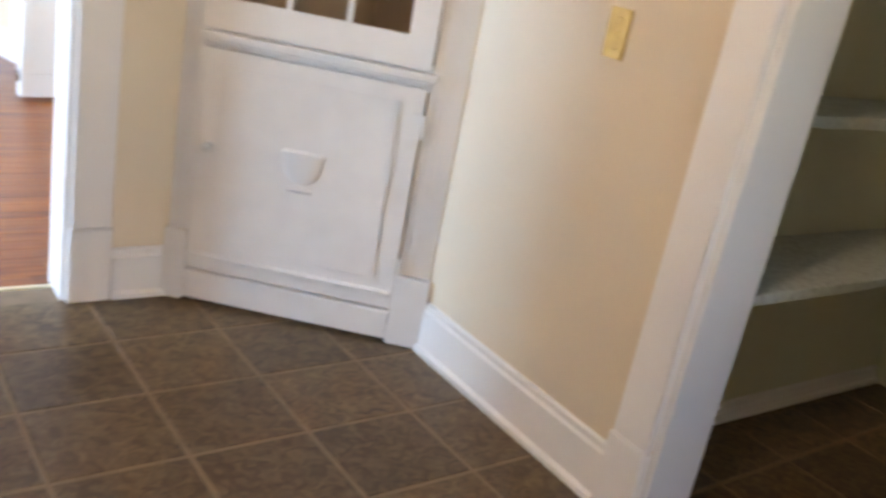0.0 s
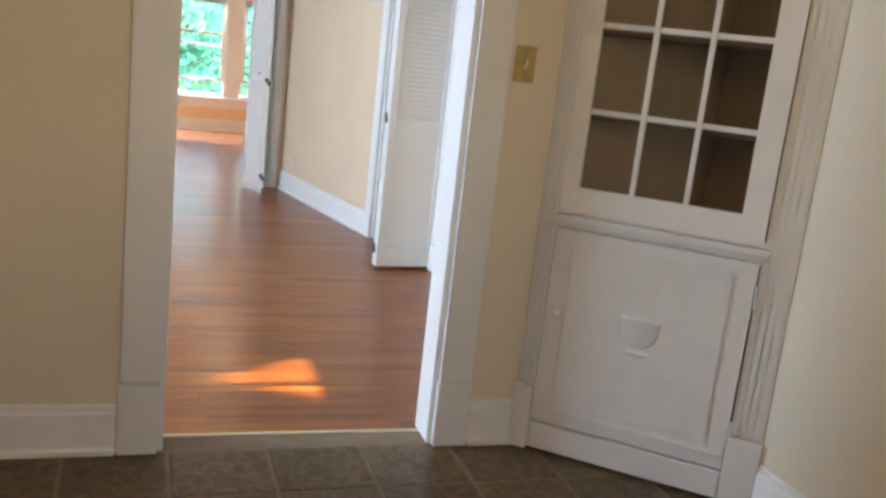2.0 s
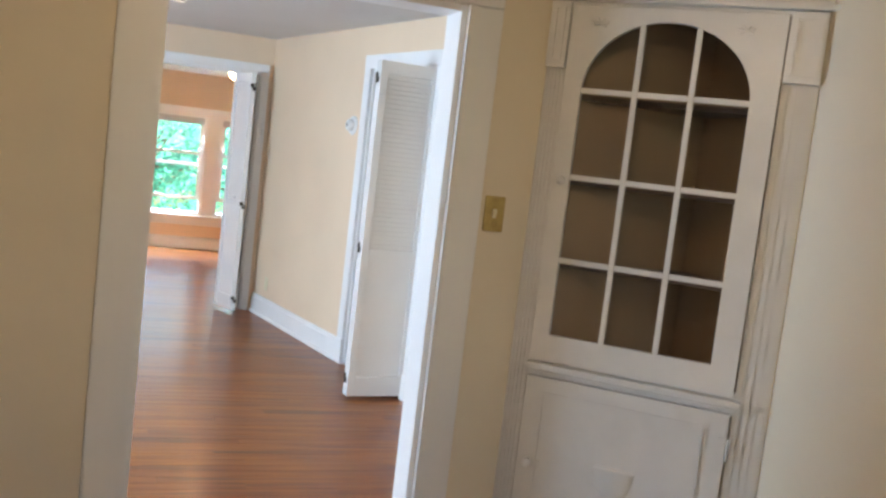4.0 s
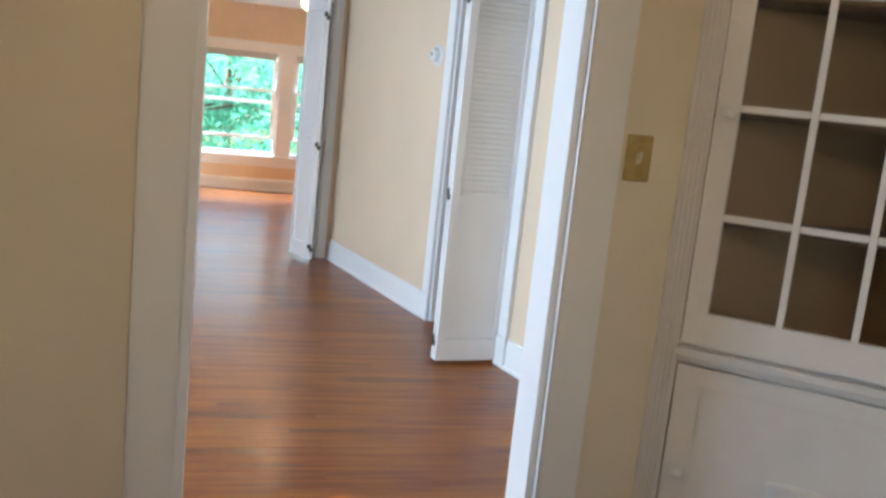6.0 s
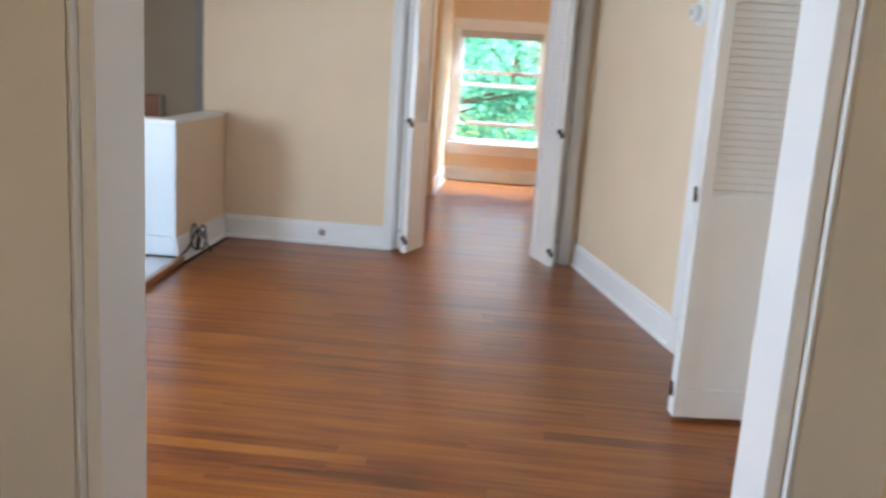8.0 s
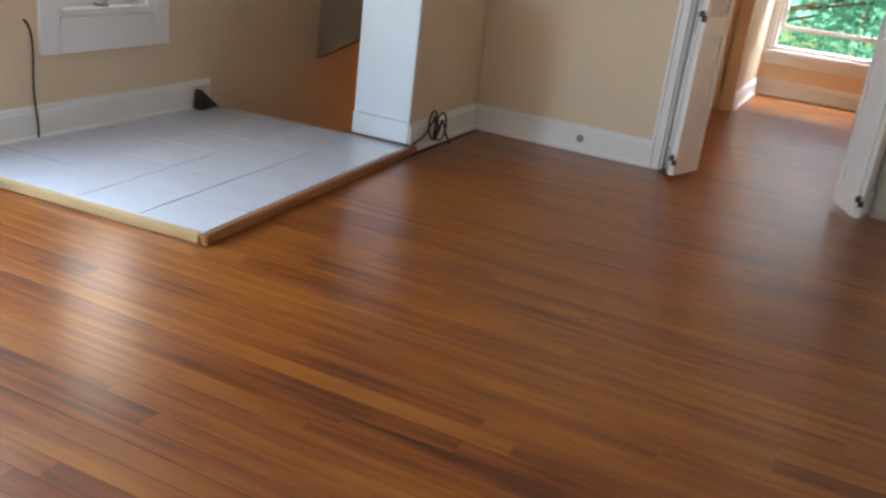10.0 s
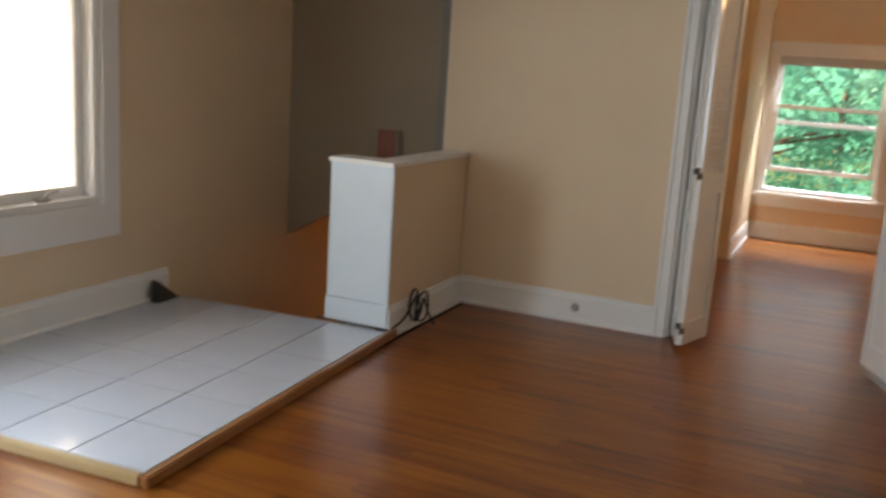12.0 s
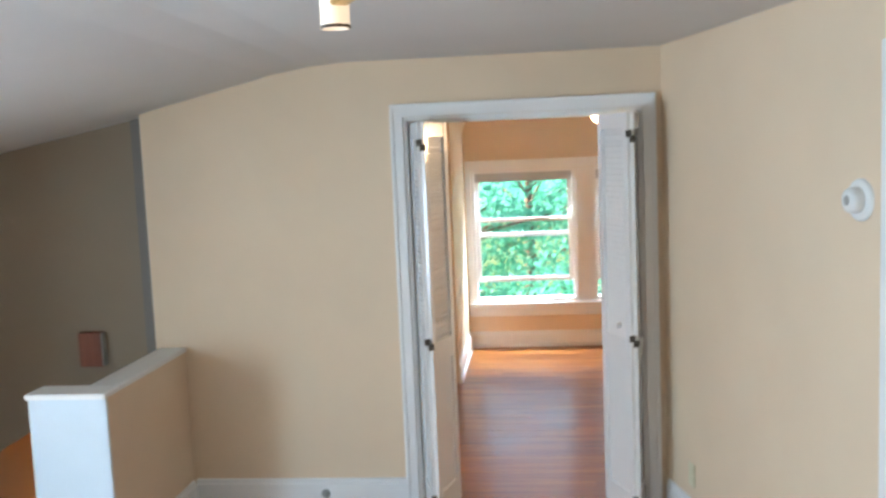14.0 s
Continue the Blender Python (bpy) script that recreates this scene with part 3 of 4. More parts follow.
part("window_frame", boxes(((x0, 0.0, 0.46), (x0 + 0.05, 0.15, 1.715)), ((x1 - 0.05, 0.0, 0.46), (x1, 0.15, 1.715)), ((x0 + 0.05, 0.0, 1.665), (x1 - 0.05, 0.15, 1.715)), ((x0 + 0.05, 0.0, 0.46), (x1 - 0.05, 0.15, 0.51))), TRIM, th, bevel=0.003)
part("mullion", boxes(((on_left(3.03), 0.06, 0.51), (on_left(3.07), 0.1, 1.665))), TRIM, th)
part("pane", boxes(((x0 + 0.05, 0.09, 0.51), (x1 - 0.05, 0.094, 1.665))), GLASS, th).visible_shadow = False
cs = thing("trim_window_4", LW, "white painted casing and stool of the side window", "window trim", kind="structure")
for a, b in (((x0 - 0.11, -0.02, 0.46), (x0, 0, 1.825)), ((x1, -0.02, 0.46), (x1 + 0.11, 0, 1.825)), ((x0, -0.02, 1.715), (x1, 0, 1.825))):
    part("casing_board", boxes((a, b)), TRIM, cs, bevel=0.003)
part("stool", boxes(((x0 - 0.13, -0.06, 0.40), (x1 + 0.13, 0.02, 0.435))), TRIM, cs, bevel=0.005)
part("apron", boxes(((x0 - 0.11, -0.02, 0.325), (x1 + 0.11, 0, 0.398))), TRIM, cs, bevel=0.003)
# window added out of view, placed to suit light on the kitchen walls
KB = along((KX + 0.12, -2.3), (-1.75, -2.3))
th = thing("unseen_kitchen_window", KB, "unseen white kitchen window added to let in daylight", "window", kind="structure")
part("window_frame", boxes(((0.35, 0.0, 0.95), (0.4, 0.12, 2.1)), ((1.6, 0.0, 0.95), (1.65, 0.12, 2.1)), ((0.4, 0.0, 2.05), (1.6, 0.12, 2.1)), ((0.4, 0.0, 0.95), (1.6, 0.12, 1.0))), TRIM, th, bevel=0.003)
part("pane", boxes(((0.4, 0.07, 1.0), (1.6, 0.074, 2.05))), GLASS, th).visible_shadow = False

# ---- kitchen: the corner cabinet ----
CA, CB = (1.19, 2.49), (1.83, 1.945)
CW = (Vector(CA) - Vector(CB)).length
cab = thing("corner_cabinet", along(CA, CB), "white painted built-in corner cabinet with an arched glass door", "cabinet")


def arch_plate(bm, u0, u1, z0, z1, g0, g1, gz, spring, apex, y0, y1, n=18):
    """A board with a round-headed opening."""
    c, r = (g0 + g1) / 2, (g1 - g0) / 2
    arc = [(c - r * math.cos(math.pi * k / n), spring + (apex - spring) * math.sin(math.pi * k / n)) for k in range(n + 1)]
    rim = [(u0, spring)] + arc + [(u1, spring)]
    top = [(u0, z1)] + [(a[0], z1) for a in arc] + [(u1, z1)]
    front = [[bm.verts.new((u, y, z)) for u, z in row] for y in (y0, y1) for row in (rim, top)]
    k = len(rim)
    for i in range(k - 1):
        bm.faces.new((front[0][i], front[0][i + 1], front[1][i + 1], front[1][i]))
        bm.faces.new((front[2][i], front[3][i], front[3][i + 1], front[2][i + 1]))
        bm.faces.new((front[0][i], front[2][i], front[2][i + 1], front[0][i + 1]))
        bm.faces.new((front[1][i], front[1][i + 1], front[3][i + 1], front[3][i]))


PL, PR = 0.064, CW - 0.105
# body: posts behind the pilasters, top and bottom boards
bm = boxes(((0.0, 0.0, 0.0), (PL, 0.03, 2.05)), ((PR, 0.0, 0.0), (CW, 0.03, 2.05)), ((PL, 0.004, 2.04), (PR, 0.03, 2.086)), ((PL, 0.006, 0.0), (PR, 0.03, 0.10)), ((PL, 0.004, 0.80), (PR, 0.03, 0.875)))
part("face_frame", bm, TRIM_WORN, cab)
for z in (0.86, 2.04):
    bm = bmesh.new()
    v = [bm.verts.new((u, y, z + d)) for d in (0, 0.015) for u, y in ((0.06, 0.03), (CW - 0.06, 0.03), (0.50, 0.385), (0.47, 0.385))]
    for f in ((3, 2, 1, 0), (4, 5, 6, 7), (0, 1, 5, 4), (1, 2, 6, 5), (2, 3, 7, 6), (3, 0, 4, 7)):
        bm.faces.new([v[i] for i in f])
    part("inner_board", bm, SHELF_DARK, cab, "tan inside board")
for z in (1.195, 1.475, 1.758):
    bm = bmesh.new()
    edge = [(0.07, 0.04)] + [(0.07 + (CW - 0.14) * k / 12, 0.04 + 0.05 * math.sin(math.pi * k / 12)) for k in range(1, 12)] + [(CW - 0.07, 0.04), (0.495, 0.385), (0.475, 0.385)]
    lo, hi = [[bm.verts.new((u, y, z + d)) for u, y in edge] for d in (-0.018, 0)]
    bm.faces.new(lo[::-1])
    bm.faces.new(hi)
    for i in range(len(edge)):
        j = (i + 1) % len(edge)
        bm.faces.new((lo[i], lo[j], hi[j], hi[i]))
    part("shelf", bm, SHELF_BROWN, cab, "dark brown shelf with a curved front edge")
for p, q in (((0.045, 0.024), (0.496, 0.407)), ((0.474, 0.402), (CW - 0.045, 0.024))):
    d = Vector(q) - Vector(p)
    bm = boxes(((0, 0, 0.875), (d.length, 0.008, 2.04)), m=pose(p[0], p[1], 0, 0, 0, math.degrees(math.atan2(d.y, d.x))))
    part("back_board", bm, SHELF_DARK, cab, "tan inside board")
for u0, u1 in ((0.0, PL), (PR, CW)):
    w = u1 - u0
    n = 4
    proud = 0.011 if u0 == 0.0 else 0.009
    for k in range(n):
        a = u0 + 0.006 + (w - 0.012) * k / n
        part("flute", boxes(((a + 0.0005, -proud, 0.235), (a + (w - 0.012) / n - 0.0075, 0.0, 1.83))), TRIM_WORN, cab, bevel=0.002)
    part("plinth", boxes(((u0 - 0.003, -0.028, 0.0), (u1 + 0.003, 0.0, 0.232))), TRIM_WORN, cab, bevel=0.004)
    bm = boxes(((u0, -0.022, 1.835), (u1, 0.0, 2.045)))
    for a, b in (((u0 + 0.014, -0.028, 1.855), (u0 + 0.022, -0.022, 2.03)), ((u1 - 0.022, -0.028, 1.855), (u1 - 0.014, -0.022, 2.03)), ((u0 + 0.022, -0.028, 1.855), (u1 - 0.022, -0.022, 1.863)), ((u0 + 0.022, -0.028, 2.022), (u1 - 0.022, -0.022, 2.03))):
        box(bm, a, b)
    part("corner_block", bm, TRIM_WORN, cab, "block with a raised rim")
for y, za, zb, over in ((-0.030, 2.052, 2.070, 0.036), (-0.012, 2.071, 2.085, 0.012)):
    part("cornice", boxes(((-over, y, za), (CW + over, 0.03, zb))), TRIM_WORN, cab, bevel=0.004)
part("ledge", boxes(((0.062, -0.045, 0.838), (CW - 0.085, 0.004, 0.858)), ((0.075, -0.03, 0.822), (CW - 0.098, 0.004, 0.837))), TRIM_WORN, cab, bevel=0.004)
# upper door
G0, G1, GZ, SPR, APX = 0.128, 0.652, 0.955, 1.765, 1.995
bm = bmesh.new()
arch_plate(bm, 0.070, CW - 0.110, 0.868, 2.035, G0, G1, GZ, SPR, APX, -0.018, 0.003)
ud = part("glass_door", bm, TRIM_WORN, cab)
for a, b in (((0.070, -0.018, 0.868), (G0, 0.003, SPR)), ((G1, -0.018, 0.868), (CW - 0.110, 0.003, SPR)), ((G0, -0.018, 0.868), (G1, 0.003, GZ))):
    part("door_rail" if a[0] == G0 else "door_stile", boxes((a, b)), TRIM_WORN, ud)
for k in (1, 2):
    u = G0 + (G1 - G0) * k / 3
    part("muntin", boxes(((u - 0.009, -0.016, GZ), (u + 0.009, 0.0, 1.983))), TRIM_WORN, ud, bevel=0.002)
rows = (GZ, 1.207, 1.483, SPR)
for z in rows[1:]:
    for k in range(3):
        a, b = G0 + (G1 - G0) * k / 3 + (0.01 if k else 0), G0 + (G1 - G0) * (k + 1) / 3 - (0.01 if k < 2 else 0)
        part("muntin", boxes(((a, -0.015, z - 0.009), (b, -0.001, z + 0.009))), TRIM_WORN, ud, bevel=0.002)
for i, z in enumerate(rows):
    for k in range(3):
        a, b = G0 + (G1 - G0) * k / 3, G0 + (G1 - G0) * (k + 1) / 3
        top = rows[i + 1] if i < 3 else 2.0
        part("pane", boxes(((a + 0.003, 0.004, z + 0.003), (b - 0.003, 0.007, top - 0.003))), GLASS, ud).visible_shadow = False


def knob(parent, u, z, y=-0.018, mat=None, r=0.015):
    bm = bmesh.new()
    lathe(bm, [(0, 0), (r * 0.6, 0), (r * 0.45, 0.012), (r * 0.9, 0.017), (r, 0.026), (r * 0.7, 0.034), (0, 0.036)], 16, Matrix.Translation((u, y, z)) @ pose(0, 0, 0, 90))
    return part("knob", bm, mat or TRIM_WORN, parent, "white painted knob", smooth=True)


knob(ud, 0.108, 1.47)
# carved sprays in the spandrels
for s in (-1, 1):
    bm = bmesh.new()
    for k in range(7):
        a = radians(20 + 22 * k)
        c = ((G0 + G1) / 2 + s * 0.225, 2.0)
        tube(bm, [(c[0], -0.019, c[1] - 0.02), (c[0] - s * 0.03 * math.cos(a), -0.021, c[1] - 0.02 + 0.018 * math.sin(a) - 0.02 * (k % 2))], 0.003, 6)
    part("carved_spray", bm, TRIM_WORN, ud)
# lower door
bm = boxes(((0.070, -0.016, 0.112), (CW - 0.110, 0.003, 0.81)))
ld = part("lower_door", bm, TRIM_WORN, cab, bevel=0.003)
bm = boxes(((0.128, -0.0205, 0.752), (0.662, -0.016, 0.764)), ((0.128, -0.0205, 0.196), (0.662, -0.016, 0.208)), ((0.128, -0.0205, 0.208), (0.140, -0.016, 0.752)), ((0.650, -0.0205, 0.208), (0.662, -0.016, 0.752)))
part("panel_moulding", bm, TRIM_WORN, ld, bevel=0.003)
part("kick_rail", boxes(((0.070, -0.026, 0.012), (CW - 0.110, 0.0, 0.106)), ((0.070, -0.030, 0.155), (CW - 0.12, -0.016, 0.172))), TRIM_WORN, cab, bevel=0.004)
bm = bmesh.new()
lathe(bm, [(0.0, 0.06), (0.060, 0.058), (0.068, 0.052), (0.066, 0.043), (0.061, 0.040), (0.060, 0.012), (0.052, -0.012), (0.034, -0.030), (0.014, -0.038), (0.012, -0.048), (0.036, -0.053), (0.038, -0.064), (0.0, -0.064)], 16, Matrix.Translation((0.40, -0.016, 0.495)) @ Matrix.Diagonal((1.0, 0.16, 1.05, 1)) @ pose(0, 0, 0, 0, 0, 180), sweep=math.pi)
part("urn_relief", bm, TRIM_WORN, ld, "raised urn ornament painted white", smooth=True)
knob(ld, 0.112, 0.52, -0.016)
part("catch", boxes(((0.128, -0.022, 0.512), (0.152, -0.016, 0.528))), TRIM_WORN, ld, bevel=0.002)
for z in (0.70, 0.25):
    bm = boxes(((CW - 0.135, -0.021, z - 0.035), (CW - 0.112, -0.016, z + 0.035)))
    tube(bm, [(CW - 0.104, -0.020, z - 0.035), (CW - 0.104, -0.020, z + 0.035)], 0.005)
    part("hinge", bm, TRIM_WORN, ld)
# boards that close the corner
wall("wall_cabinet_head", along(CA, CB), CW + 0.05, 0.05, 2.42, [], WALL_KITCHEN, "cream painted wall above the cabinet", start=-0.05, base=2.0865)


def plate(name, m, w, h, mat, label, category, toggle=True, slots=False):
    """Wall plate on the -y face of frame m, centred on its origin."""
    th = thing(name, m, label, category)
    part("cover", boxes(((-w / 2, -0.006, -h / 2), (w / 2, 0, h / 2))), mat, th, bevel=0.0025)
    if toggle:
        part("toggle", boxes(((-0.005, -0.018, -0.002), (0.005, -0.006, 0.016)), ((-0.007, -0.0075, -0.014), (0.007, -0.006, 0.016))), IVORY if mat is BRASS else mat, th, bevel=0.001)
    for z in ((0.03, -0.03) if toggle else (0.0,)):
        bm = bmesh.new()
        lathe(bm, [(0, 0.0085), (0.0032, 0.008), (0.0036, 0.006), (0.0036, 0.005)], 10, Matrix.Translation((0, 0, z)) @ pose(0, 0, 0, 90))
        part("screw", bm, mat, th)
    if slots:
        for z in (0.022, -0.022):
            bm = bmesh.new()
            lathe(bm, [(0, 0.008), (0.016, 0.008), (0.017, 0.0055)], 14, Matrix.Translation((0, 0, z)) @ pose(0, 0, 0, 90))
            for dx in (-0.006, 0.006):
                box(bm, (dx - 0.001, -0.0085, z - 0.004), (dx + 0.001, -0.0078, z + 0.005))
            part("socket", bm, mat, th)
    return th


plate("light_switch", pose(1.066, K_FACE, 1.333), 0.072, 0.118, BRASS, "brass switch plate with a toggle beside the doorway", "switch")
plate("wall_outlet", KR @ pose(K_FACE - 1.415, 0, 1.10), 0.072, 0.118, BRASS, "brass outlet plate on the cream kitchen wall", "outlet", toggle=False, slots=True)

# pantry shelves
for z, d in ((0.60, 0.30), (1.01, 0.24)):
    th = thing("pantry_shelf", pose(KX + 0.171, 1.29, z), "pantry shelf covered with pale woven liner", "shelf", group="pantry shelves")
    part("board", boxes(((0.0, -d, -0.022), (1.39, 0, 0))), TRIM, th, bevel=0.003)
    bm = bmesh.new()
    rnd = random.Random(5)
    box(bm, (0.0, -d - 0.006, 0.001), (1.39, -0.002, 0.005))
    for k in range(92):
        x = 0.008 + 0.015 * k
        box(bm, (x - 0.005, -d - 0.009, -0.022 + rnd.uniform(-0.002, 0.002)), (x + 0.005, -d - 0.001, 0.004))
    part("liner", bm, LINER, th, "pale grey-green woven shelf liner with a scalloped edge")

# ---- living room ----


def leaf(name, parent, m, w=0.29, h=1.985, z0=0.03, face=1):
    """One louvred leaf: x along its width from 0 to w, thickness 0.03; slats above, a flat panel below."""
    t, st = 0.017, 0.045
    mid = 0.86
    bm = bmesh.new()
    for a, b in (((0, -t, z0), (st, t, z0 + h)), ((w - st, -t, z0), (w, t, z0 + h)), ((st, -t, z0), (w - st, t, z0 + 0.12)), ((st, -t, mid - 0.05), (w - st, t, mid + 0.06)), ((st, -t, z0 + h - 0.075), (w - st, t, z0 + h))):
        box(bm, a, b)
    ob = part(name, bm, DOOR_GLOSS, parent, bevel=0.002)
    ob.matrix_local = m
    part("panel", boxes(((st, -0.006, z0 + 0.12), (w - st, 0.006, mid - 0.05))), DOOR_GLOSS, ob)
    return ob, (st, w - st, mid + 0.06, z0 + h - 0.075)


SLATS = {}


def slats(ob, span):
    a, b, za, zb = span
    key = round(b - a, 3)
    if key not in SLATS:
        bm = bmesh.new()
        box(bm, (0, -0.0185, -0.0025), (b - a, 0.0165, 0.0025), pose(0, 0, 0, -70))
        SLATS[key] = mesh_of("slat", bm, DOOR_GLOSS)
    n = int((zb - za) / 0.0275)
    for k in range(n):
        s = new("slat", SLATS[key])
        s.parent = ob
        s.location = (a, 0, za + (k + 0.5) * (zb - za) / n)


def hinge(parent, x, y, z, lean=0):
    """A small dark two-leaf hinge on a door edge."""
    bm = bmesh.new()
    for dx, dz in ((-0.012, 0.012), (0.012, -0.012)):
        box(bm, (x + dx - 0.011, y - 0.003, z + dz - 0.016), (x + dx + 0.011, y, z + dz + 0.016))
    tube(bm, [(x, y - 0.004, z - 0.03), (x, y - 0.004, z + 0.03)], 0.005)
    return part("hinge", bm, IRON, parent, "dark metal hinge")


def folded_door(name, pivot, apex, end, label):
    """Two louvred leaves hinged at the apex."""
    th = thing(name, pose(apex[0], apex[1], 0), label, "folding door", group="louvred folding doors")
    for p, q in ((pivot, apex), (apex, end)):
        d = Vector(q) - Vector(p)
        m = pose(p[0] - apex[0], p[1] - apex[1], 0, 0, 0, math.degrees(math.atan2(d.y, d.x))) @ pose(0, 0, 0)
        ob, span = leaf("leaf", th, m, w=d.length)
        slats(ob, span)
    return th


# leaves start a little off the apex so that their edges meet in a V
fd = folded_door("bifold_door", (-0.300, 7.665), (-0.222, 7.392), (-0.135, 7.665), "white louvred bifold door standing folded open")
for z in (0.12, 0.92, 1.90):
    hinge(fd, 0.0, -0.012, z)
fd2 = folded_door("bifold_door", (0.836, 7.665), (0.772, 7.375), (0.655, 7.655), "white louvred bifold door standing folded open")
for z in (0.12, 0.92, 1.90):
    hinge(fd2, 0.0, -0.012, z)
knob(fd2, -0.065, 0.98, 0.12, TRIM)
# closet door: two leaves folded flat against each other
cp, cd = Vector((1.585, 4.945)), Vector((-0.993, -0.118))
ce = cp + cd * 0.375
n = Vector((-cd.y, cd.x))
th = thing("bifold_door", pose(ce.x, ce.y, 0), "white louvred closet door folded back from its opening", "folding door", group="louvred folding doors")
for off in (-0.020, 0.020):
    p = cp + n * off
    ob, span = leaf("leaf", th, pose(p.x - ce.x, p.y - ce.y, 0, 0, 0, math.degrees(math.atan2(cd.y, cd.x))), w=0.375, h=2.0, z0=0.022)
    slats(ob, span)
for z in (0.13, 0.92, 1.92):
    b = hinge(th, 0, 0, z)
    b.matrix_local = pose(-0.004, 0, 0, 0, 0, -90 + 7)

# half wall beside the stair
th = thing("half_wall", pose(-1.735, 7.14, 0), "low beige wall with a white capped end beside the stair", "half wall", kind="structure")
part("end_wall", boxes(((-0.168, -0.445, 0.045), (0.178, -0.335, 0.862))), WALL, th)
part("long_wall", boxes(((0.058, -0.334, 0.045), (0.178, 0.455, 0.862))), WALL, th)
# end board and base carry the daylight's blue in their colour
part("end_board", boxes(((-0.176, -0.462, 0.17), (0.180, -0.446, 0.862))), TRIM_DAYLIT, th, bevel=0.002)
part("end_cap", boxes(((-0.183, -0.482, 0.864), (0.186, -0.315, 0.888))), TRIM, th, bevel=0.005)
part("long_cap", boxes(((0.036, -0.314, 0.864), (0.186, 0.458, 0.888))), TRIM, th, bevel=0.005)
part("end_base", boxes(((-0.180, -0.470, 0.048), (0.184, -0.447, 0.168))), TRIM_DAYLIT, th, bevel=0.003)
skirting("baseboard_half_wall", along((-1.557, 6.68), (-1.557, 7.6)), 0.0, 0.90)

# tiled landing
P0 = Vector((-1.408, 4.815))
LD = Vector((-0.058, 1.0)).normalized()
LX = Vector((-LD.y, LD.x))
LM = Matrix(((LX.x, LD.x, 0, P0.x), (LX.y, LD.y, 0, P0.y), (0, 0, 1, 0), (0, 0, 0, 1)))
land = thing("landing", LM, "raised landing of white ceramic tiles with wooden edging", "landing", kind="structure")
bm = boxes(((0.03, 0.03, -0.02), (1.52, 1.86, 0.032)))
part("bed", bm, GROUT_DARK, land)
part("side_edging", boxes(((-0.005, -0.002, 0.0), (0.03, 1.92, 0.044)), m=None), EDGE_WOOD, land, "worn oak edging strip", bevel=0.006)
part("front_edging", boxes(((0.031, -0.002, 0.0), (1.46, 0.028, 0.043))), wood("pale_edging", (0.30, 0.20, 0.10), (0.45, 0.31, 0.16), (0.58, 0.42, 0.24), 0.5), land, "pale worn wooden edging strip", bevel=0.006)
for j in range(5):
    part("joint", boxes(((0.034, 0.033 + 0.314 * (j + 1) - 0.008 - (0.03 if j == 4 else 0), 0.0), (1.50, 0.033 + 0.314 * (j + 1) + 0.004 - (0.03 if j == 4 else 0), 0.0392))), GROUT_PALE, land)
tile = boxes(((-0.1537, -0.1523, 0), (0.1537, 0.1523, 0.008)))
bmesh.ops.bevel(tile, geom=[e for e in tile.edges if e.verts[0].co.z > 0.007 and e.verts[1].co.z > 0.007], offset=0.0008, segments=1, affect="EDGES")
TILE = mesh_of("tile", tile, CERAMIC)
for i in range(5):
    for j in range(6):
        t = new("tile", TILE)
        t.parent = land
        t.location = (0.034 + 0.155 + 0.314 * i - (0.09 if i == 4 else 0), 0.033 + 0.155 + 0.314 * j - (0.06 if j == 5 else 0), 0.0325 + 0.0004 * ((i * 7 + j * 3) % 3) - (0.002 if i == 4 else 0) - (0.0012 if j == 5 else 0))

# stairs going down from the landing
th = thing("staircase", pose(-2.4, 6.72, 0), "wooden stair going down beside the half wall", "stairs", kind="structure")
for k in range(9):
    part("tread", boxes(((-0.58, 0.26 * k, -0.18 * (k + 1) - 0.03), (0.53, 0.26 * k + 0.28, -0.18 * (k + 1)))), EDGE_WOOD, th, bevel=0.004)
    part("riser", boxes(((-0.58, 0.26 * k - 0.002, -0.18 * (k + 1)), (0.53, 0.26 * k + 0.016, -0.18 * k - 0.031))), TRIM, th)

# black wedge, cords, jacks, thermostat, chime box
th = thing("door_wedge", LM @ pose(1.31, 1.66, 0.042), "black rubber wedge at the baseboard", "wedge")
bm = bmesh.new()
v = [bm.verts.new(c) for c in ((0, -0.02, 0), (0, 0.16, 0), (0, -0.01, 0.12), (-0.05, -0.02, 0), (-0.05, 0.16, 0), (-0.05, -0.01, 0.12))]
for f in ((0, 1, 2), (5, 4, 3), (0, 3, 4, 1), (1, 4, 5, 2), (2, 5, 3, 0)):
    bm.faces.new([v[i] for i in f])
part("body", bm, BLACK, th, bevel=0.004)


def cord(name, points, radius, label, m=None):
    """A smooth cord through a few points."""
    cu = bpy.data.curves.new(name, "CURVE")
    cu.dimensions, cu.bevel_depth, cu.bevel_resolution = "3D", radius, 2
    sp = cu.splines.new("NURBS")
    sp.points.add(len(points) - 1)
    for p, c in zip(sp.points, points):
        p.co = (*c, 1)
    sp.use_endpoint_u, sp.order_u = True, 3
    cu.materials.append(BLACK)
    ob = new(name, cu)
    if m:
        ob.matrix_world = m
    return tagged(ob, label, "cable")


loops = [(-1.535, 6.70, 0.05), (-1.52, 6.78, 0.06), (-1.515, 6.86, 0.12)]
for k in range(26):
    a = 2 * math.pi * k / 9
    loops.append((-1.50 + 0.03 * math.sin(a * 0.37), 6.93 + 0.055 * math.cos(a + 2), 0.125 + 0.085 * math.sin(a + 2) + 0.006 * math.sin(k * 1.9)))
loops += [(-1.47, 7.0, 0.06), (-1.45, 7.03, 0.012)]
cord("cable_coil", loops, 0.006, "black cable coiled against the half wall")
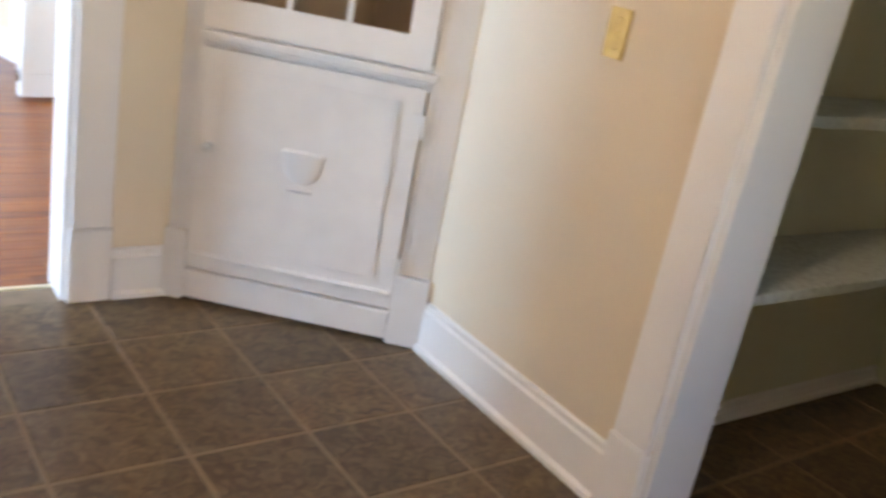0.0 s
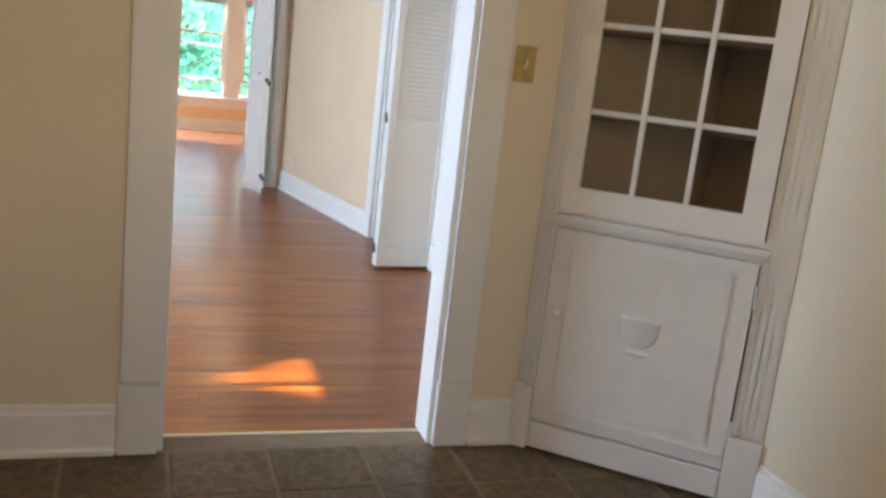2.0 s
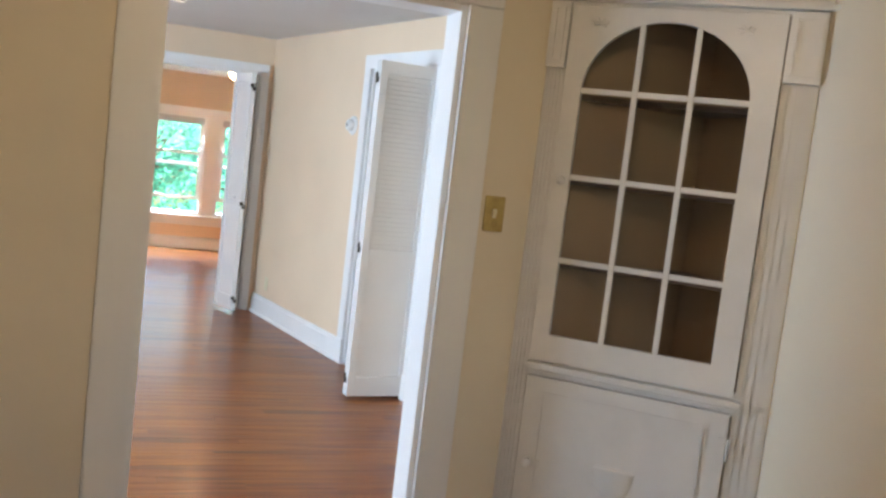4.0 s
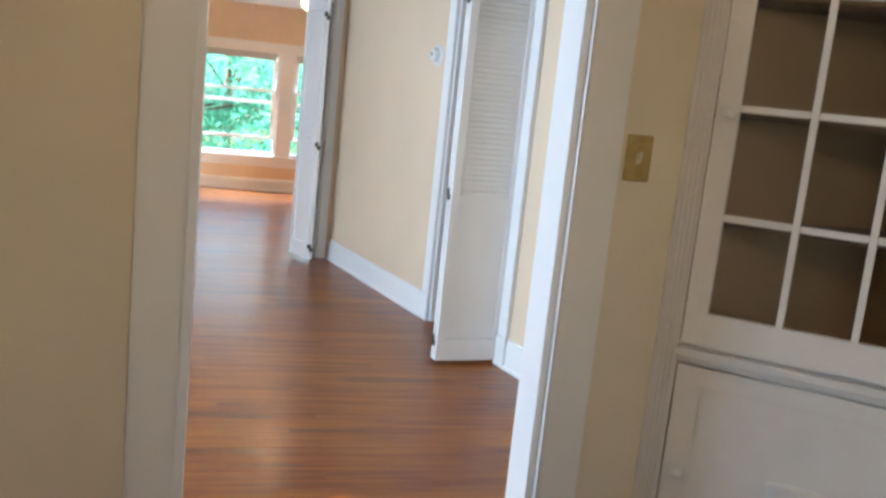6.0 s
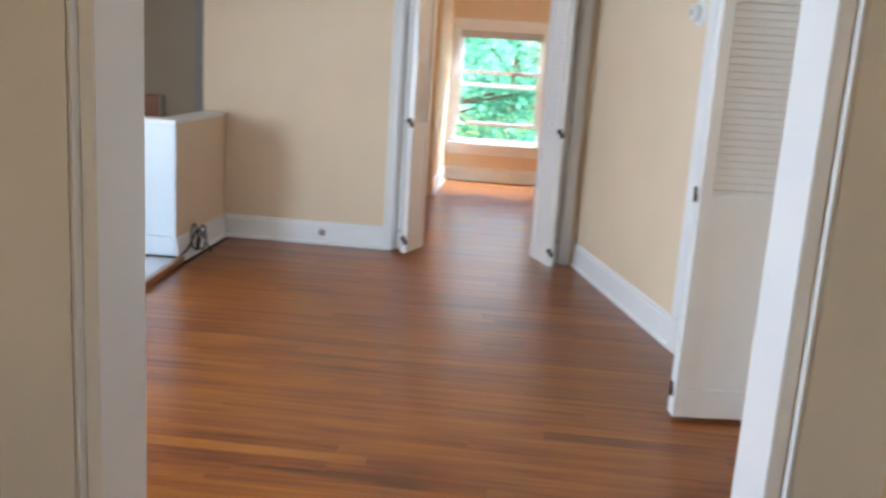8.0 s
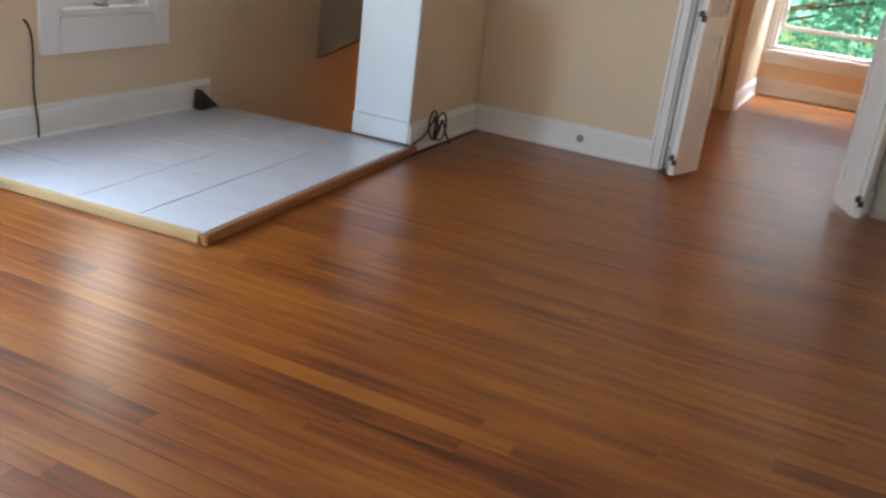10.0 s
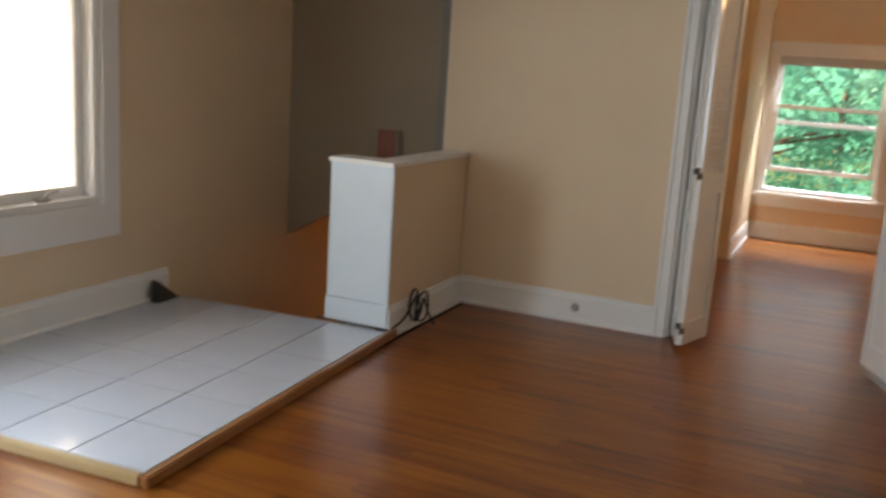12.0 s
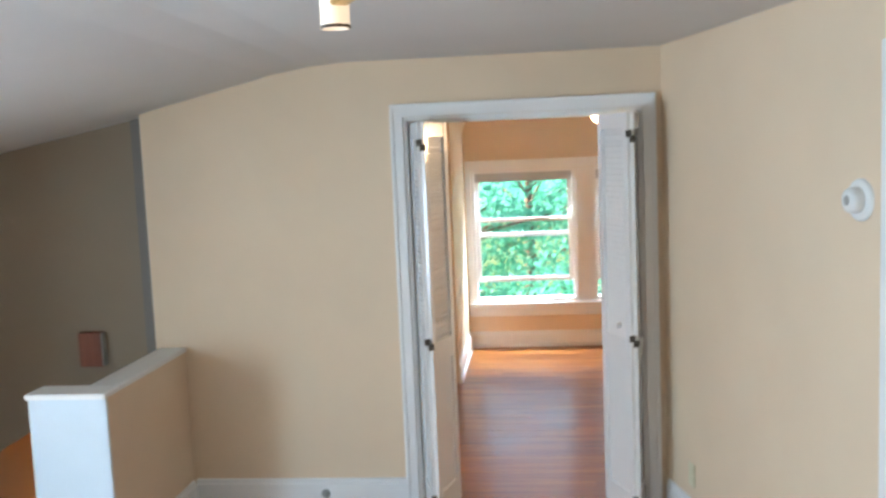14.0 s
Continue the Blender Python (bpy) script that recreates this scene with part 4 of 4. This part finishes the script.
cord("cable_along_landing", [(-1.95, 6.652, 0.05), (-1.8, 6.642, 0.049), (-1.65, 6.648, 0.049), (-1.535, 6.66, 0.05)], 0.005, "black cable lying along the foot of the half wall")
xw = on_left(5.285)
cord("wall_cable", [(xw - 0.03, -0.004, 0.60), (xw, -0.012, 0.58), (xw + 0.012, -0.014, 0.45), (xw + 0.004, -0.012, 0.3), (xw, -0.026, 0.2), (xw + 0.005, -0.036, 0.1), (xw, -0.04, 0.05)], 0.005, "grey cable hanging from the wall under the window", LW)
plate("light_switch", LW @ pose(on_left(5.055), 0, 1.27), 0.075, 0.12, IVORY, "ivory switch plate by the window", "switch")
plate("wall_outlet", RW @ pose(on_right(7.29), 0, 0.285), 0.07, 0.115, IVORY, "ivory outlet plate low on the beige wall", "outlet", toggle=False, slots=True)
th = thing("phone_jack", pose(-0.836, FAR - 0.019, 0.085), "small round grey jack on the baseboard", "jack")
bm = bmesh.new()
lathe(bm, [(0, 0.012), (0.018, 0.012), (0.022, 0.006), (0.024, 0)], 16, pose(0, 0, 0, 90))
part("cover", bm, GREY_MATTE, th, smooth=True)
part("stub", boxes(((-0.006, -0.03, -0.01), (0.006, -0.01, 0.004))), GREY_MATTE, th, bevel=0.002)
th = thing("thermostat", RW @ pose(on_right(5.981), 0, 1.655), "round white thermostat on the beige wall", "thermostat")
bm = bmesh.new()
lathe(bm, [(0, 0.012), (0.058, 0.012), (0.066, 0.008), (0.068, 0)], 28, pose(0, 0, 0, 90))
part("backplate", bm, WHITE_PLASTIC, th, smooth=True)
bm = bmesh.new()
lathe(bm, [(0, 0.05), (0.026, 0.05), (0.038, 0.044), (0.041, 0.032), (0.041, 0.0125)], 28, pose(0, 0, 0, 90))
part("dial", bm, WHITE_PLASTIC, th, smooth=True)
bm = bmesh.new()
lathe(bm, [(0, 0.053), (0.012, 0.053), (0.016, 0.0505)], 18, pose(0, 0, 0, 90))
part("centre", bm, GREY_MATTE, th, "grey centre", smooth=True)
th = thing("chime_box", pose(-2.123, FAR + 0.12, 0.868), "red-brown wooden chime box on the shaded stair wall", "chime box")
part("body", boxes(((-0.07, -0.05, -0.095), (0.062, 0, 0.095))), MAHOGANY, th, bevel=0.004)
part("side_strip", boxes(((0.0625, -0.052, -0.09), (0.070, -0.004, 0.09))), GREY_MATTE, th)

# ceiling lamps
th = thing("ceiling_lamp", pose(-0.027, 4.93, CEIL_Z), "brass ceiling lamp with lit frosted cylinder shades", "ceiling lamp")
bm = bmesh.new()
lathe(bm, [(0, -0.03), (0.03, -0.03), (0.062, -0.018), (0.065, 0)], 24)
lathe(bm, [(0.0, -0.125), (0.012, -0.125), (0.012, -0.03)], 12)
part("canopy", bm, BRASS, th, smooth=True)
part("bar", boxes(((-0.215, -0.02, -0.138), (0.215, 0.02, -0.122)), m=pose(0, 0, 0, 0, 0, 118)), BRASS, th, bevel=0.003)
for x, y in ((-0.103, 0.19), (0.10, -0.19)):
    at = Matrix.Translation((x, y, 0))
    bm = bmesh.new()
    lathe(bm, [(0.012, -0.058), (0.033, -0.06), (0.034, -0.075), (0.034, -0.178), (0.031, -0.187), (0.029, -0.178), (0.029, -0.07), (0.012, -0.064)], 24, at)
    part("shade", bm, SHADE, th, "lit frosted glass cylinder", smooth=True)
    bm = bmesh.new()
    lathe(bm, [(0.0335, -0.186), (0.0355, -0.184), (0.0355, -0.180), (0.0335, -0.178)], 24, at)
    part("rim", bm, IRON, th, "thin dark rim", smooth=True)
    bm = bmesh.new()
    lathe(bm, [(0.0, -0.048), (0.02, -0.048), (0.024, -0.056), (0.0, -0.056)], 20, at)
    part("socket_cup", bm, BRASS, th, smooth=True)
th = thing("ceiling_globe", pose(0.75, 8.4, CEIL_FAR), "lit opal glass globe on the bedroom ceiling", "ceiling lamp")
bm = bmesh.new()
lathe(bm, [(0.0, -0.028), (0.05, -0.028), (0.075, -0.012), (0.078, 0)], 24)
part("canopy", bm, TRIM, th, smooth=True)
bm = bmesh.new()
lathe(bm, [(0.055, -0.03), (0.058, -0.07), (0.085, -0.095), (0.10, -0.135), (0.09, -0.175), (0.055, -0.207), (0.0, -0.218)], 28)
part("globe", bm, GLOBE, th, smooth=True)
lamp("lamp_bulb_bedroom", "POINT", pose(0.75, 8.4, CEIL_FAR - 0.27), 3.6, (1.0, 0.74, 0.46), radius=0.08)
lamp("lamp_bulb_living", "POINT", pose(-0.027, 4.93, CEIL_Z - 0.22), 0.14, (1.0, 0.76, 0.5), radius=0.22)
lamp("lamp_bulb_stairs", "POINT", pose(-2.3, 9.3, -0.5), 0.9, (1.0, 0.55, 0.22), radius=0.08)

th = thing("ceiling_globe", pose(0.17, 0.46, 2.42), "lit opal glass globe on the kitchen ceiling", "ceiling lamp")
bm = bmesh.new()
lathe(bm, [(0.0, -0.028), (0.05, -0.028), (0.075, -0.012), (0.078, 0)], 24)
part("canopy", bm, TRIM, th, smooth=True)
bm = bmesh.new()
lathe(bm, [(0.06, -0.03), (0.10, -0.06), (0.115, -0.095), (0.10, -0.13), (0.06, -0.155), (0.0, -0.165)], 28)
part("globe", bm, GLOBE, th, smooth=True)
lamp("lamp_bulb_kitchen", "POINT", pose(0.17, 0.46, 2.2), 2.0, (1.0, 0.84, 0.64), radius=0.05)

# ---- outdoors ----
struct("ground", boxes(((-400, -400, -3.4), (400, 400, -3.3))), GRASS, "lawn reaching into the distance", "ground")


def tree(x, y, h, r, n, seed, label):
    """Tapered trunk with limbs, and a crown of many small leaves in uneven clumps."""
    rnd = random.Random(seed)
    th = thing("tree", pose(x, y, -3.3), label, "tree", group="trees outside")
    bm = bmesh.new()
    lathe(bm, [(0.26, 0), (0.19, 0.5), (0.15, h * 0.4), (0.09, h * 0.75), (0.03, h)], 10)
    clumps = []
    for k in range(46):
        a, z = rnd.uniform(0, 6.283), h * rnd.uniform(0.28, 1.02)
        rr = r * rnd.uniform(0.35, 1.0) * (1.1 - abs(z / h - 0.55))
        c = Vector((rr * math.cos(a), rr * math.sin(a), z))
        clumps.append((c, rnd.uniform(0.45, 0.95)))
        if k % 2 == 0:
            root = Vector((0, 0, z * 0.78))
            tube(bm, [root, root.lerp(c, 0.5) + Vector((0, 0, 0.1)), c], 0.028, 6)
    part("trunk", bm, BARK, th)
    verts, faces = [], []
    for k in range(n):
        c, s = rnd.choice(clumps)
        p = c + Vector((rnd.gauss(0, 0.5), rnd.gauss(0, 0.5), rnd.gauss(0, 0.36))) * s
        e = Euler((rnd.uniform(-1.0, 1.0), rnd.uniform(-1.0, 1.0), rnd.uniform(0, 6.28))).to_matrix()
        w = rnd.uniform(0.05, 0.10)
        b = len(verts)
        verts += [tuple(p + e @ Vector(q)) for q in ((-w, 0, 0), (0, -w * 0.45, 0.01), (w, 0, 0), (0, w * 0.45, 0.01))]
        faces.append((b, b + 1, b + 2, b + 3))
    data = bpy.data.meshes.new("crown")
    data.from_pydata(verts, [], faces)
    data.materials.append(LEAF)
    ob = new("crown", data)
    ob.parent = th
    tagged(ob, kind="stuff")


# unseen double-gabled house, added to shape the sun patch and shade side windows
nb = thing("house", pose(-8.0, 3.11, -3.3), "unseen pale house with a double gable, added to shape the sunlight", "house")
bm = bmesh.new()
line = [(-8.0, 0.0), (4.6, 0.0), (4.6, 7.4), (2.9, 9.55), (0.0, 7.12), (-2.6, 9.4), (-5.2, 7.2), (-8.0, 7.2)]
back, front = [[bm.verts.new((x, y, z)) for y, z in line] for x in (-6.0, 0.0)]
n = len(line)
for k in range(n):
    bm.faces.new((back[k], back[(k + 1) % n], front[(k + 1) % n], front[k]))
bm.faces.new(front)
bm.faces.new(back[::-1])
part("wall", bm, WALL, nb)
tree(2.6, 17.5, 5.2, 3.4, 9500, 3, "leafy green tree outside the bedroom window")
tree(-2.2, 19.0, 5.4, 3.6, 9500, 5, "leafy green tree outside the bedroom window")
tree(0.2, 24.0, 5.6, 4.4, 7000, 6, "leafy green tree further off")
# glowing sheet behind the trees, in place of daylit woods
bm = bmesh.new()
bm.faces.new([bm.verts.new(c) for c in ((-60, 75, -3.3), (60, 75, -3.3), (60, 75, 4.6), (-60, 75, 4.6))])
struct("backdrop_woods", bm, WOODS, "glowing sheet standing for far woods beyond the bedroom windows", "distance")
# added glowing sheet: whites out the stair window and keeps the sun off
bm = bmesh.new()
bm.faces.new([bm.verts.new(c) for c in ((-4.0, 4.65, -0.6), (-4.0, 8.6, -0.6), (-4.0, 8.6, 3.2), (-4.0, 4.65, 3.2))])
struct("backdrop_sky", bm, HAZE, "glowing sheet standing for bright sky outside the stair window", "sky")

# ---- floor pieces ----
rnd = random.Random(11)
# slate-look tiles, slightly turned to the walls
slab = bpy.data.objects["floor_slab"]
PX, PY = 0.314, 0.2965
tb = boxes(((-PX / 2 + 0.006, -PY / 2 + 0.006, -0.006), (PX / 2 - 0.006, PY / 2 - 0.006, 0.0)))
bmesh.ops.bevel(tb, geom=[e for e in tb.edges if e.verts[0].co.z > -0.001 and e.verts[1].co.z > -0.001], offset=0.002, segments=1, affect="EDGES")
STILE = mesh_of("tile", tb, SLATE)
TM = pose(0.327, 2.186, 0, 0, 0, 1.2)
for i in range(-6, 12):
    for j in range(-16, 2):
        c = TM @ Vector(((i + 0.5) * PX, (j + 0.5) * PY, 0))
        if -1.75 < c.x < (KX + 0.1 if not 0.1 < c.y < 1.35 else 3.5) and -2.4 < c.y < 2.46:
            t = new("tile", STILE)
            t.parent = slab
            t.matrix_local = Matrix.Translation((c.x, c.y, rnd.uniform(-0.0006, 0.0))) @ pose(0, 0, 0, 0, 0, 1.2 + rnd.uniform(-0.15, 0.15))

# oak boards, running across the rooms
liv = bpy.data.objects["floor_living"]
BWID = 0.0725
LENGTHS = (0.85, 1.25, 1.7, 2.2)
PLANK = {}
for ln in LENGTHS:
    bm = boxes(((0.0002, 0.0004, -0.018), (ln - 0.0002, BWID - 0.0006, 0.0)))
    bmesh.ops.bevel(bm, geom=[e for e in bm.edges if e.verts[0].co.z > -0.001 and e.verts[1].co.z > -0.001], offset=0.0003, segments=1, affect="EDGES")
    PLANK[ln] = mesh_of("floorboard", bm, OAK)
rest = bmesh.new()
count = 0
y = 2.608
while y < BY + 0.05:
    left = -2.86 if y < 4.80 else (-1.50 if y < FAR else -1.75)
    if 4.70 < y < 4.81:
        left = -2.86
    right = R0[0] + 0.1 - (y - R0[1]) * 0.2376 + 0.85 if y < FAR else 2.6
    x = left - rnd.uniform(0, 0.8)
    while x < right:
        ln = rnd.choice(LENGTHS)
        a, b = max(x, left), min(x + ln, right)
        if b - a > 0.05:
            if y < 6.9 and abs(b - a - ln) < 1e-6 and count < 300:
                p = new("floorboard", PLANK[ln])
                p.parent = liv
                p.location = (x, y, rnd.uniform(-0.0003, 0.0))
                count += 1
            else:
                box(rest, (a + 0.0002, y + 0.0004, -0.018), (b - 0.0002, y + BWID - 0.0006, rnd.uniform(-0.0006, 0.0)))
        x += ln
    y += BWID
r = part("floorboards", rest, OAK, liv, "oak boards")
tagged(r, kind="stuff")
